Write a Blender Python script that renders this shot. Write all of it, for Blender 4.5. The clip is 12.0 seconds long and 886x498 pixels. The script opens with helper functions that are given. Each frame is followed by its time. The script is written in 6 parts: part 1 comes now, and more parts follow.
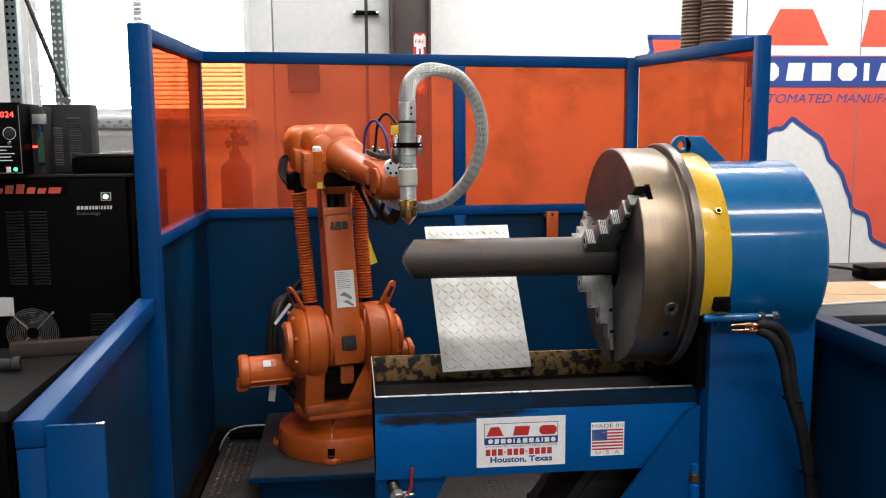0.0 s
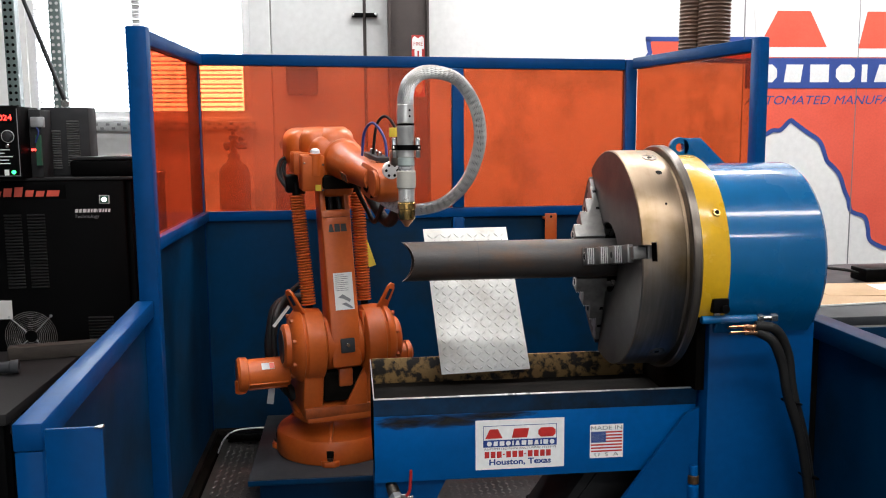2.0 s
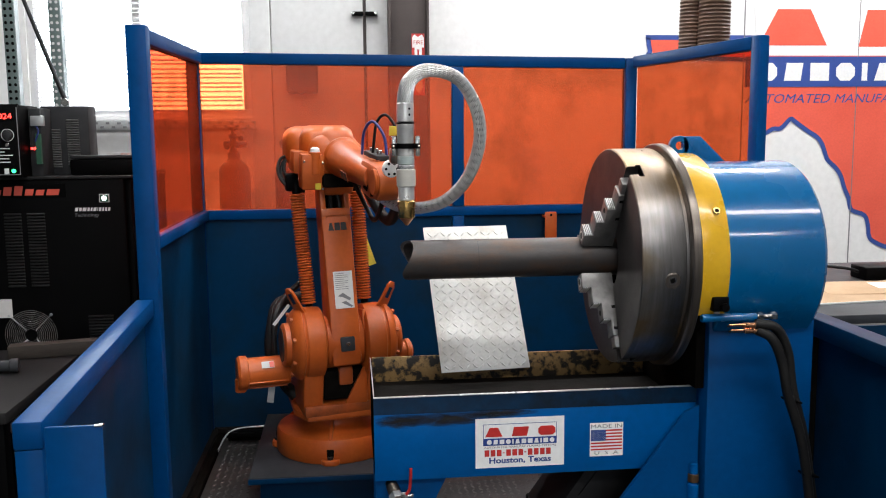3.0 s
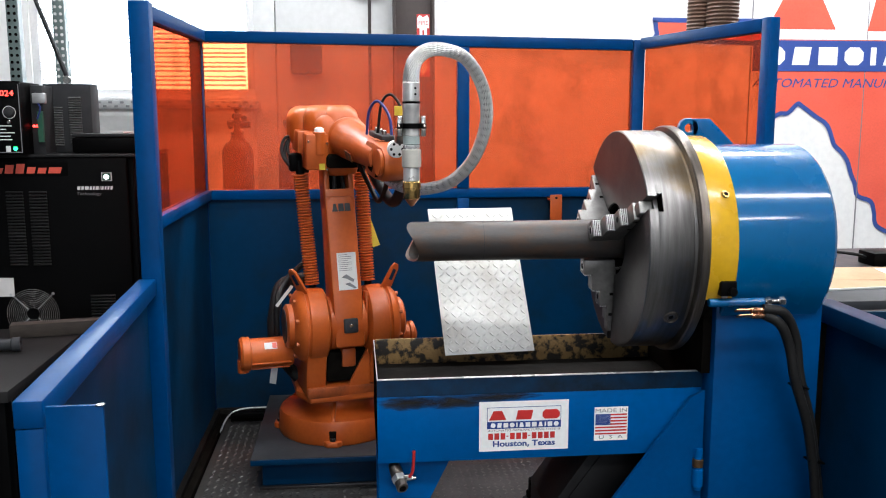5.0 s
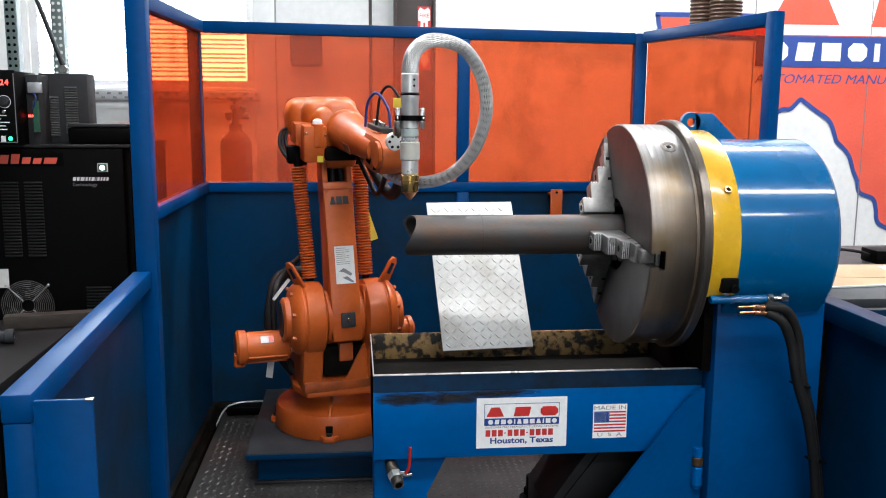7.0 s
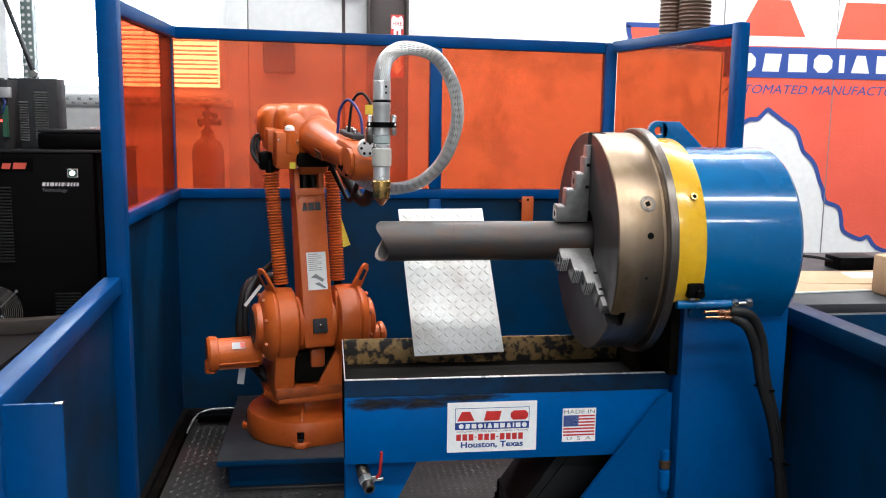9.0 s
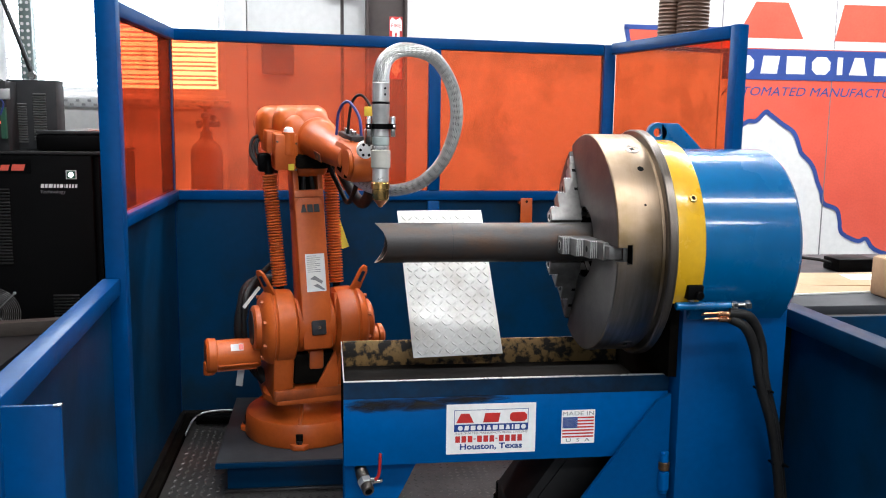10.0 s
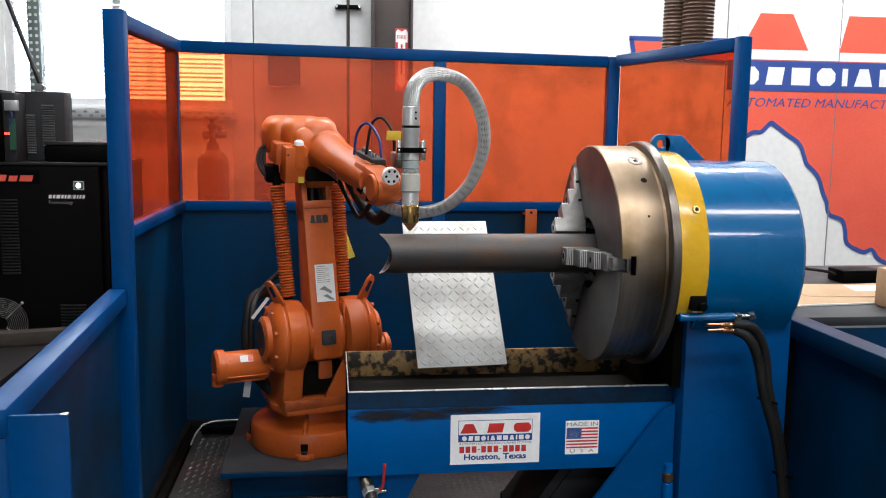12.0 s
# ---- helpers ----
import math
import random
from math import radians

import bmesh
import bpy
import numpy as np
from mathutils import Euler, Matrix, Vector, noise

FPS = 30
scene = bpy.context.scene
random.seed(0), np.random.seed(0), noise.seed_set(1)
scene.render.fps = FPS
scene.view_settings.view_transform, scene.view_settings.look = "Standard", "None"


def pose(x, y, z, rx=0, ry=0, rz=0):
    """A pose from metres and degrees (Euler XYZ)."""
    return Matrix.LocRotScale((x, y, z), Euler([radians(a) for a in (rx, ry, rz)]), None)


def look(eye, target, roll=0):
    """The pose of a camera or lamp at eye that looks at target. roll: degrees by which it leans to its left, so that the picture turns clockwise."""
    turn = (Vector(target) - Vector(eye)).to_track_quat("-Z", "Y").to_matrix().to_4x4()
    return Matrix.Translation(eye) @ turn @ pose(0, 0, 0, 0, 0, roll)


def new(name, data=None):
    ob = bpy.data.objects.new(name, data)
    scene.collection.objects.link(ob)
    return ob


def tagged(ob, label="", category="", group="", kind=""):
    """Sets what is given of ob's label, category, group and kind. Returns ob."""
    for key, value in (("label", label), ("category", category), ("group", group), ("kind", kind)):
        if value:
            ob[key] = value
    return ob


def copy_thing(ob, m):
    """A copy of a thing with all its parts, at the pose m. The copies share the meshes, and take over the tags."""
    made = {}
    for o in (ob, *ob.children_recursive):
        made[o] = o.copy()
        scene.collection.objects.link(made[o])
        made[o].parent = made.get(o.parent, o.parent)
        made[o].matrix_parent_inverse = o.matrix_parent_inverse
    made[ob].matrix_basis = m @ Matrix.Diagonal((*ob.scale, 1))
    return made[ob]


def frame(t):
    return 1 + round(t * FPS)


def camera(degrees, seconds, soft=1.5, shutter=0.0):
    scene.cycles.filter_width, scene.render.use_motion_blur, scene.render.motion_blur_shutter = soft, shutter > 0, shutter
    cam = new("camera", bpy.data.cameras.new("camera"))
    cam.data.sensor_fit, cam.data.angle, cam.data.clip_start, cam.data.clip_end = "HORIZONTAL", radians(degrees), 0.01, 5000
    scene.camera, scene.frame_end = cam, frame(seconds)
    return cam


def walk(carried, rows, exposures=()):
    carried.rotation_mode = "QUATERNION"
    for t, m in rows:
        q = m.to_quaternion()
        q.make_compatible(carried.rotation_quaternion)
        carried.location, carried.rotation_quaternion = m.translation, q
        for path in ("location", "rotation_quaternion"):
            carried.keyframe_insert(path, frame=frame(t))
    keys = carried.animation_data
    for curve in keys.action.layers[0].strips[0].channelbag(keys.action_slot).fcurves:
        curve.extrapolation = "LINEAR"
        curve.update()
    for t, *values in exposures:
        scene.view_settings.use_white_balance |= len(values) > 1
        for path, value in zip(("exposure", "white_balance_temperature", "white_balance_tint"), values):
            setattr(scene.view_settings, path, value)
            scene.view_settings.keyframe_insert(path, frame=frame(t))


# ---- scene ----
cam = camera(53.9, 12.0, soft=1.05, shutter=0.4)
walk(cam, [
    (0.0, pose(-0.004, -0.021, 1.408, 82.54, 0.38, -5.95)),
    (0.5, pose(-0.004, -0.021, 1.409, 82.60, 0.46, -6.05)),
    (1.0, pose(-0.003, -0.021, 1.408, 82.49, 0.52, -6.02)),
    (1.5, pose(-0.002, -0.022, 1.409, 82.59, 0.54, -5.86)),
    (2.0, pose(-0.003, -0.021, 1.409, 82.67, 0.48, -6.04)),
    (2.5, pose(-0.003, -0.023, 1.409, 82.62, 0.52, -5.87)),
    (3.0, pose(-0.002, -0.021, 1.408, 82.59, 0.51, -6.03)),
    (5.0, pose(-0.007, 0.004, 1.400, 81.49, 0.04, -5.80)),
    (5.5, pose(-0.006, 0.019, 1.401, 81.19, -0.01, -5.74)),
    (6.0, pose(-0.006, 0.020, 1.397, 81.48, -0.06, -5.69)),
    (6.5, pose(-0.006, 0.028, 1.394, 80.99, -0.18, -5.72)),
    (7.0, pose(0.002, 0.035, 1.395, 81.11, -0.38, -5.72)),
    (9.0, pose(0.006, 0.012, 1.392, 81.65, -0.72, -7.43)),
    (9.5, pose(0.007, 0.012, 1.392, 81.73, -0.78, -7.68)),
    (10.0, pose(0.004, 0.013, 1.391, 81.78, -0.74, -7.54)),
    (10.5, pose(0.009, 0.004, 1.392, 82.12, -0.75, -7.39)),
    (11.0, pose(0.007, 0.002, 1.394, 82.22, -0.68, -7.39)),
    (11.5, pose(0.005, 0.000, 1.394, 82.31, -0.73, -7.26)),
    (12.0, pose(0.006, 0.000, 1.394, 82.46, -0.76, -7.16)),
], exposures=[
    (0.0, -0.04, 6450, 10), (1.5, -0.04, 6350, 10), (3.0, -0.04, 6250, 10), (5.0, 0.26, 6050, 9), (7.0, 0.26, 6000, 8), (9.0, 0.28, 6050, 9),
    (10.5, 0.31, 6050, 9), (11.0, 0.22, 6100, 9), (11.4, 0.02, 6150, 9), (12.0, -0.01, 6150, 9)])

# ---- world and light ----
world = bpy.data.worlds.new("sky")
scene.world = world
world.use_nodes = True
wn = world.node_tree.nodes
sky = wn.new("ShaderNodeTexSky")
sky.sky_type = "NISHITA"
sky.sun_disc = False
sky.sun_elevation = radians(50)
sky.sun_rotation = radians(200)
world.node_tree.links.new(sky.outputs[0], wn["Background"].inputs[0])
wn["Background"].inputs[1].default_value = 0.12

sun = new("sun", bpy.data.lights.new("sun", "SUN"))
sun.data.energy, sun.data.angle, sun.data.color = 2.5, radians(0.5), (1.0, 0.96, 0.9)
sun.matrix_world = look((-4, 14, 14), (0, 8, 0))


def area(name, eye, target, sx, sy, watts, color=(1, 1, 1)):
    ob = new(name, bpy.data.lights.new(name, "AREA"))
    ob.data.shape, ob.data.size, ob.data.size_y, ob.data.energy, ob.data.color = "RECTANGLE", sx, sy, watts, color
    ob.matrix_world = look(eye, target)
    return ob


CEIL = 5.2
# Strips at x 3.5 and 3.8 follow drum glints; others are added, unseen.
STRIPS = [(0.4, -0.1), (3.5, -0.1), (0.4, -4.4), (3.8, -4.4), (0.4, 2.6), (-1.6, 5.3), (2.2, 5.3), (5.2, 5.3)]
STRIP_W = [135, 75, 150, 125, 75, 115, 205, 190]
for (lx, ly), w in zip(STRIPS, STRIP_W):
    area("strip_light_lamp", (lx, ly, CEIL - 0.32), (lx, ly + 0.001, 0), 2.6, 0.46, w, (1.0, 0.97, 0.93))
area("window_daylight", (-2.0, 6.86, 2.7), (-1.6, 0.0, 1.0), 2.4, 2.2, 90, (0.93, 0.97, 1.0))
# Unseen fill lamp added behind the camera; no doorway is known there.
area("front_fill", (-0.5, -6.7, 2.0), (0.4, 3.0, 1.0), 4.4, 3.6, 45, (0.95, 0.98, 1.0))


# ---- materials ----
def material(name, col, col2=None, rough=0.5, metal=0.0, scale=6.0, fine=60.0, bump=0.05, coat=0.0, spread=(0.35, 0.7), rough_var=0.12, stretch=(1, 1, 1), spec=0.5):
    m = bpy.data.materials.new(name)
    m.use_nodes = True
    n, l = m.node_tree.nodes, m.node_tree.links
    b = n["Principled BSDF"]
    co = n.new("ShaderNodeTexCoord")
    mp = n.new("ShaderNodeMapping")
    mp.inputs["Scale"].default_value = stretch
    l.new(co.outputs["Object"], mp.inputs["Vector"])
    big = n.new("ShaderNodeTexNoise")
    big.inputs["Scale"].default_value, big.inputs["Detail"].default_value, big.inputs["Roughness"].default_value = scale, 6, 0.6
    small = n.new("ShaderNodeTexNoise")
    small.inputs["Scale"].default_value, small.inputs["Detail"].default_value = fine, 4
    l.new(mp.outputs[0], big.inputs["Vector"])
    l.new(mp.outputs[0], small.inputs["Vector"])
    ramp = n.new("ShaderNodeValToRGB")
    ramp.color_ramp.elements[0].position, ramp.color_ramp.elements[1].position = spread
    ramp.color_ramp.elements[0].color = (*col, 1)
    ramp.color_ramp.elements[1].color = (*(col2 or [c * 0.75 for c in col]), 1)
    l.new(big.outputs["Fac"], ramp.inputs[0])
    grain = n.new("ShaderNodeMix")
    grain.data_type, grain.blend_type = "RGBA", "MULTIPLY"
    grain.inputs["Factor"].default_value = 0.22
    l.new(ramp.outputs[0], grain.inputs["A"])
    l.new(small.outputs["Fac"], grain.inputs["B"])
    l.new(grain.outputs["Result"], b.inputs["Base Color"])
    mr = n.new("ShaderNodeMapRange")
    mr.inputs["To Min"].default_value, mr.inputs["To Max"].default_value = max(0.02, rough - rough_var), min(1, rough + rough_var)
    l.new(big.outputs["Fac"], mr.inputs["Value"])
    l.new(mr.outputs[0], b.inputs["Roughness"])
    b.inputs["Metallic"].default_value = metal
    b.inputs["Coat Weight"].default_value = coat
    b.inputs["Coat Roughness"].default_value = 0.08
    b.inputs["Specular IOR Level"].default_value = spec
    if bump:
        bp = n.new("ShaderNodeBump")
        bp.inputs["Strength"].default_value, bp.inputs["Distance"].default_value = bump, 0.004
        l.new(small.outputs["Fac"], bp.inputs["Height"])
        l.new(bp.outputs[0], b.inputs["Normal"])
    return m


def glow(name, col, strength):
    m = bpy.data.materials.new(name)
    m.use_nodes = True
    b = m.node_tree.nodes["Principled BSDF"]
    b.inputs["Base Color"].default_value = (*col, 1)
    b.inputs["Emission Color"].default_value = (*col, 1)
    b.inputs["Emission Strength"].default_value = strength
    return m


def curtain(name, tint, body):
    """Tinted clear sheet: filters what lies behind, a little milky, glossy."""
    m = bpy.data.materials.new(name)
    m.use_nodes = True
    n, l = m.node_tree.nodes, m.node_tree.links
    n.remove(n["Principled BSDF"])
    out = n["Material Output"]
    tr = n.new("ShaderNodeBsdfTransparent")
    tr.inputs[0].default_value = (*tint, 1)
    df = n.new("ShaderNodeBsdfDiffuse")
    tl = n.new("ShaderNodeBsdfTranslucent")
    gl = n.new("ShaderNodeBsdfGlossy")
    gl.inputs["Roughness"].default_value = 0.14
    lw = n.new("ShaderNodeLayerWeight")
    pw = n.new("ShaderNodeMath")
    pw.operation, pw.inputs[1].default_value = "POWER", 4.0
    l.new(lw.outputs["Facing"], pw.inputs[0])
    fr = n.new("ShaderNodeMath")
    fr.operation, fr.inputs[1].default_value, fr.inputs[2].default_value = "MULTIPLY_ADD", 0.25, 0.018
    l.new(pw.outputs[0], fr.inputs[0])
    co = n.new("ShaderNodeTexCoord")
    ns = n.new("ShaderNodeTexNoise")
    ns.inputs["Scale"].default_value, ns.inputs["Detail"].default_value = 3.0, 5
    l.new(co.outputs["Object"], ns.inputs["Vector"])
    rp = n.new("ShaderNodeValToRGB")
    rp.color_ramp.elements[0].position, rp.color_ramp.elements[1].position = 0.3, 0.75
    rp.color_ramp.elements[0].color = (*body, 1)
    rp.color_ramp.elements[1].color = (*[c * 0.8 for c in body], 1)
    l.new(ns.outputs["Fac"], rp.inputs[0])
    # smoke stains
    st = n.new("ShaderNodeTexNoise")
    st.inputs["Scale"].default_value, st.inputs["Detail"].default_value, st.inputs["Roughness"].default_value = 4.5, 7, 0.62
    l.new(co.outputs["Object"], st.inputs["Vector"])
    sr = n.new("ShaderNodeValToRGB")
    sr.color_ramp.elements[0].position, sr.color_ramp.elements[1].position = 0.48, 0.70
    sr.color_ramp.elements[0].color = (*tint, 1)
    sr.color_ramp.elements[1].color = (*[v * 0.82 for v in tint], 1)
    l.new(st.outputs["Fac"], sr.inputs[0])
    l.new(sr.outputs[0], tr.inputs[0])
    l.new(rp.outputs[0], df.inputs[0])
    l.new(rp.outputs[0], tl.inputs[0])
    m1, m2, m3 = (n.new("ShaderNodeMixShader") for _ in range(3))
    m1.inputs[0].default_value = 0.5
    l.new(df.outputs[0], m1.inputs[1])
    l.new(tl.outputs[0], m1.inputs[2])
    m2.inputs[0].default_value = 0.22
    l.new(tr.outputs[0], m2.inputs[1])
    l.new(m1.outputs[0], m2.inputs[2])
    l.new(fr.outputs[0], m3.inputs[0])
    l.new(m2.outputs[0], m3.inputs[1])
    l.new(gl.outputs[0], m3.inputs[2])
    l.new(m3.outputs[0], out.inputs[0])
    return m


def chuck_steel(name):
    """Turned steel with fine tool rings; one side of the rim has a tan patina."""
    m = material(name, (0.31, 0.30, 0.295), (0.18, 0.17, 0.165), rough=0.38, metal=1.0, scale=5, fine=90, bump=0.04, stretch=(14, 1, 1))
    n, l = m.node_tree.nodes, m.node_tree.links
    b = n["Principled BSDF"]
    co = n.new("ShaderNodeTexCoord")
    sp = n.new("ShaderNodeSeparateXYZ")
    l.new(co.outputs["Object"], sp.inputs[0])
    # the tanned side faces -60 degrees round the axle
    d = n.new("ShaderNodeVectorMath")
    d.operation = "DOT_PRODUCT"
    d.inputs[1].default_value = (0, -0.5, -0.866)
    l.new(co.outputs["Object"], d.inputs[0])
    ns = n.new("ShaderNodeTexNoise")
    ns.inputs["Scale"].default_value, ns.inputs["Detail"].default_value = 7, 6
    l.new(co.outputs["Object"], ns.inputs["Vector"])
    ad = n.new("ShaderNodeMath")
    ad.operation = "MULTIPLY_ADD"
    ad.inputs[1].default_value, ad.inputs[2].default_value = 0.5, -0.23
    l.new(ns.outputs["Fac"], ad.inputs[0])
    sm = n.new("ShaderNodeMath")
    l.new(d.outputs["Value"], sm.inputs[0])
    l.new(ad.outputs[0], sm.inputs[1])
    mr = n.new("ShaderNodeMapRange")
    mr.inputs["From Min"].default_value, mr.inputs["From Max"].default_value = -0.06, 0.26
    mr.inputs["To Max"].default_value = 0.8
    l.new(sm.outputs[0], mr.inputs["Value"])
    mx = n.new("ShaderNodeMix")
    mx.data_type = "RGBA"
    mx.inputs["B"].default_value = (0.36, 0.255, 0.16, 1)
    l.new(mr.outputs[0], mx.inputs["Factor"])
    old = b.inputs["Base Color"].links[0].from_socket
    l.new(old, mx.inputs["A"])
    st = n.new("ShaderNodeTexNoise")
    st.inputs["Scale"].default_value, st.inputs["Detail"].default_value, st.inputs["Roughness"].default_value = 5.5, 5, 0.55
    l.new(co.outputs["Object"], st.inputs["Vector"])
    sr = n.new("ShaderNodeMapRange")
    sr.inputs["From Min"].default_value, sr.inputs["From Max"].default_value, sr.inputs["To Max"].default_value = 0.50, 0.66, 0.8
    l.new(st.outputs["Fac"], sr.inputs["Value"])
    sx = n.new("ShaderNodeMix")
    sx.data_type = "RGBA"
    sx.inputs["B"].default_value = (0.20, 0.135, 0.06, 1)
    l.new(sr.outputs[0], sx.inputs["Factor"])
    l.new(mx.outputs["Result"], sx.inputs["A"])
    l.new(sx.outputs["Result"], b.inputs["Base Color"])
    return m


BOOTH_BLUE = material("blue_booth_paint", (0.0004, 0.055, 0.205), (0.001, 0.040, 0.145), rough=0.36, scale=3.5, fine=50, bump=0.05, spec=0.11)
BLUE = material("blue_enamel", (0.0004, 0.094, 0.33), (0.001, 0.072, 0.255), rough=0.36, scale=3.5, fine=50, bump=0.05, spec=0.1)
# BLUE with its base darkened for the column and brace.
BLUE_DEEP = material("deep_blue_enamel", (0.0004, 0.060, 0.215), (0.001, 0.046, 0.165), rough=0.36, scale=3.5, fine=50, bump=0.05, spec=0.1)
BLUE_GLOSS = material("glossy_blue_enamel", (0.001, 0.114, 0.305), (0.001, 0.088, 0.25), rough=0.26, scale=3, fine=26, bump=0.16, coat=0.7, rough_var=0.06, spec=0.25)
# Darker than BOOTH_BLUE: shade on inner faces is put into the base, plus stains.
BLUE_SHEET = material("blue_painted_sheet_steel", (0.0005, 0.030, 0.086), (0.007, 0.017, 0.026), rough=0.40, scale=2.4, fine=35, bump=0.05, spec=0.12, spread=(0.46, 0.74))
ORANGE = material("robot_orange_paint", (0.57, 0.116, 0.017), (0.42, 0.078, 0.011), rough=0.38, scale=5, fine=70, bump=0.06, coat=0.1, spec=0.35)
ORANGE_DIRTY = material("grimy_robot_orange_paint", (0.5, 0.098, 0.014), (0.10, 0.032, 0.012), rough=0.45, scale=9, fine=80, bump=0.1, spread=(0.42, 0.78))
YELLOW = material("yellow_enamel", (0.68, 0.40, 0.012), (0.60, 0.33, 0.010), rough=0.28, scale=4, coat=0.4)
STEEL = chuck_steel("turned_steel_with_patina")
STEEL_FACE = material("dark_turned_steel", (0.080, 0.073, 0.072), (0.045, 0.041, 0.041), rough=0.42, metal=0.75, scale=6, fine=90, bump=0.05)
STEEL_BRIGHT = material("bright_machined_steel", (0.80, 0.80, 0.79), (0.62, 0.61, 0.60), rough=0.3, metal=0.6, scale=8, bump=0.04)
STEEL_FLANGE = material("brushed_steel_flange", (0.22, 0.19, 0.165), (0.10, 0.085, 0.072), rough=0.34, metal=0.9, scale=5, bump=0.05, stretch=(16, 1, 1))
JAW = material("hardened_jaw_steel", (0.25, 0.243, 0.235), (0.125, 0.12, 0.115), rough=0.42, metal=0.7, scale=18, bump=0.08)
PIPE = material("dark_mill_scale_pipe", (0.050, 0.045, 0.044), (0.088, 0.046, 0.025), rough=0.46, metal=0.4, scale=9, fine=80, bump=0.09, spread=(0.45, 0.72), stretch=(1, 2, 2))
CUT = material("fresh_cut_steel_edge", (0.42, 0.36, 0.31), (0.24, 0.2, 0.18), rough=0.4, metal=0.8, scale=40)
TREAD = material("bright_tread_plate", (0.80, 0.79, 0.76), (0.50, 0.46, 0.41), rough=0.6, metal=0.0, scale=5.5, fine=70, bump=0.25, spread=(0.46, 0.72))
FLOOR_PLATE = material("worn_grey_tread_floor", (0.135, 0.128, 0.122), (0.062, 0.060, 0.058), rough=0.42, metal=0.55, scale=4, fine=50, bump=0.1)
FLOOR_TREAD = material("worn_floor_tread_tops", (0.24, 0.23, 0.22), (0.10, 0.097, 0.094), rough=0.36, metal=0.6, scale=3, bump=0.05, spread=(0.42, 0.6))
BENCH = material("oily_black_bench_steel", (0.012, 0.012, 0.013), (0.022, 0.021, 0.021), rough=0.55, scale=5, bump=0.08, spec=0.12)
RUST = material("dull_rusty_bronze", (0.11, 0.06, 0.025), (0.05, 0.03, 0.016), rough=0.5, metal=0.5, scale=30)
GREY_PAINT = material("dark_grey_painted_steel", (0.048, 0.050, 0.055), (0.028, 0.030, 0.034), rough=0.5, scale=5, bump=0.06, spec=0.15)
BLACK = material("black_powder_coat", (0.0014, 0.0014, 0.0015), (0.0024, 0.0024, 0.0026), rough=0.5, scale=8, fine=200, bump=0.05, spec=0.05)
# Near-black for grime, and for shade put into gaps, slots and undersides.
BLACK_GRIME_SHADE = material("black_grime_and_shade", (0.004, 0.0036, 0.0032), (0.010, 0.0085, 0.007), rough=0.75, scale=12, bump=0.15, spec=0.0)
DARK_MATTE = material("matte_dark_steel", (0.009, 0.008, 0.0072), (0.004, 0.0036, 0.0033), rough=0.7, scale=6, fine=40, bump=0.2, spec=0.06)
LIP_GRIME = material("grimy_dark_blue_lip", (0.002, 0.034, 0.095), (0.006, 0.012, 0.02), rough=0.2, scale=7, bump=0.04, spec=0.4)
FLAKE = material("flaking_gold_and_black_slag", (0.38, 0.23, 0.085), (0.025, 0.02, 0.016), rough=0.5, metal=0.2, scale=26, fine=90, bump=0.4, spread=(0.45, 0.54))
RUBBER = material("black_rubber", (0.008, 0.008, 0.0085), (0.014, 0.0135, 0.013), rough=0.55, scale=20, spec=0.2)
LOUVER = material("dull_black_louver", (0.012, 0.012, 0.013), (0.02, 0.02, 0.02), rough=0.5, scale=30, spec=0.2)
SLAT = material("worn_grey_louver", (0.12, 0.12, 0.12), (0.07, 0.07, 0.07), rough=0.4, scale=30, spec=0.3)
DARK_GREY = material("charcoal_plastic", (0.030, 0.031, 0.033), (0.02, 0.02, 0.022), rough=0.55, scale=15, spec=0.25)
WHITE_WALL = material("white_metal_wall_panel", (0.80, 0.80, 0.79), (0.74, 0.74, 0.74), rough=0.55, scale=1.2, fine=20, bump=0.03)
GREY_WALL = material("pale_grey_door_panel", (0.60, 0.61, 0.61), (0.55, 0.56, 0.56), rough=0.55, scale=1.5, fine=20, bump=0.03)
# Unseen walls, roof and floor: greys lowered to cut bounce light.
SIDE_WALL = material("grey_side_wall_panel", (0.30, 0.30, 0.30), (0.25, 0.25, 0.25), rough=0.7, scale=1)
CEILING = material("grey_roof_liner", (0.42, 0.42, 0.42), (0.36, 0.36, 0.36), rough=0.7, scale=1)
CONCRETE = material("grey_shop_concrete", (0.062, 0.060, 0.057), (0.040, 0.039, 0.038), rough=0.65, scale=1.5, fine=25, bump=0.1)
BROWN_STEEL = material("dark_brown_column_paint", (0.055, 0.04, 0.037), (0.04, 0.03, 0.028), rough=0.5, scale=4)
GAS = material("dull_brown_cylinder_paint", (0.17, 0.12, 0.10), (0.12, 0.085, 0.07), rough=0.5, scale=4)
RACK_GREEN = material("grey_green_rack_paint", (0.16, 0.21, 0.20), (0.11, 0.15, 0.145), rough=0.45, scale=10)
SIGN_RED = material("red_sign_vinyl", (0.78, 0.12, 0.075), (0.72, 0.10, 0.06), rough=0.4, scale=2, bump=0)
SIGN_BLUE = material("blue_sign_vinyl", (0.035, 0.075, 0.30), (0.03, 0.065, 0.26), rough=0.4, scale=2, bump=0)
SIGN_WHITE = material("white_sign_vinyl", (0.80, 0.80, 0.80), (0.76, 0.76, 0.76), rough=0.4, scale=2, bump=0)
STICK_RED = material("red_sticker_ink", (0.60, 0.03, 0.025), rough=0.35, scale=20, bump=0)
STICK_BLUE = material("navy_sticker_ink", (0.012, 0.05, 0.26), rough=0.35, scale=20, bump=0)
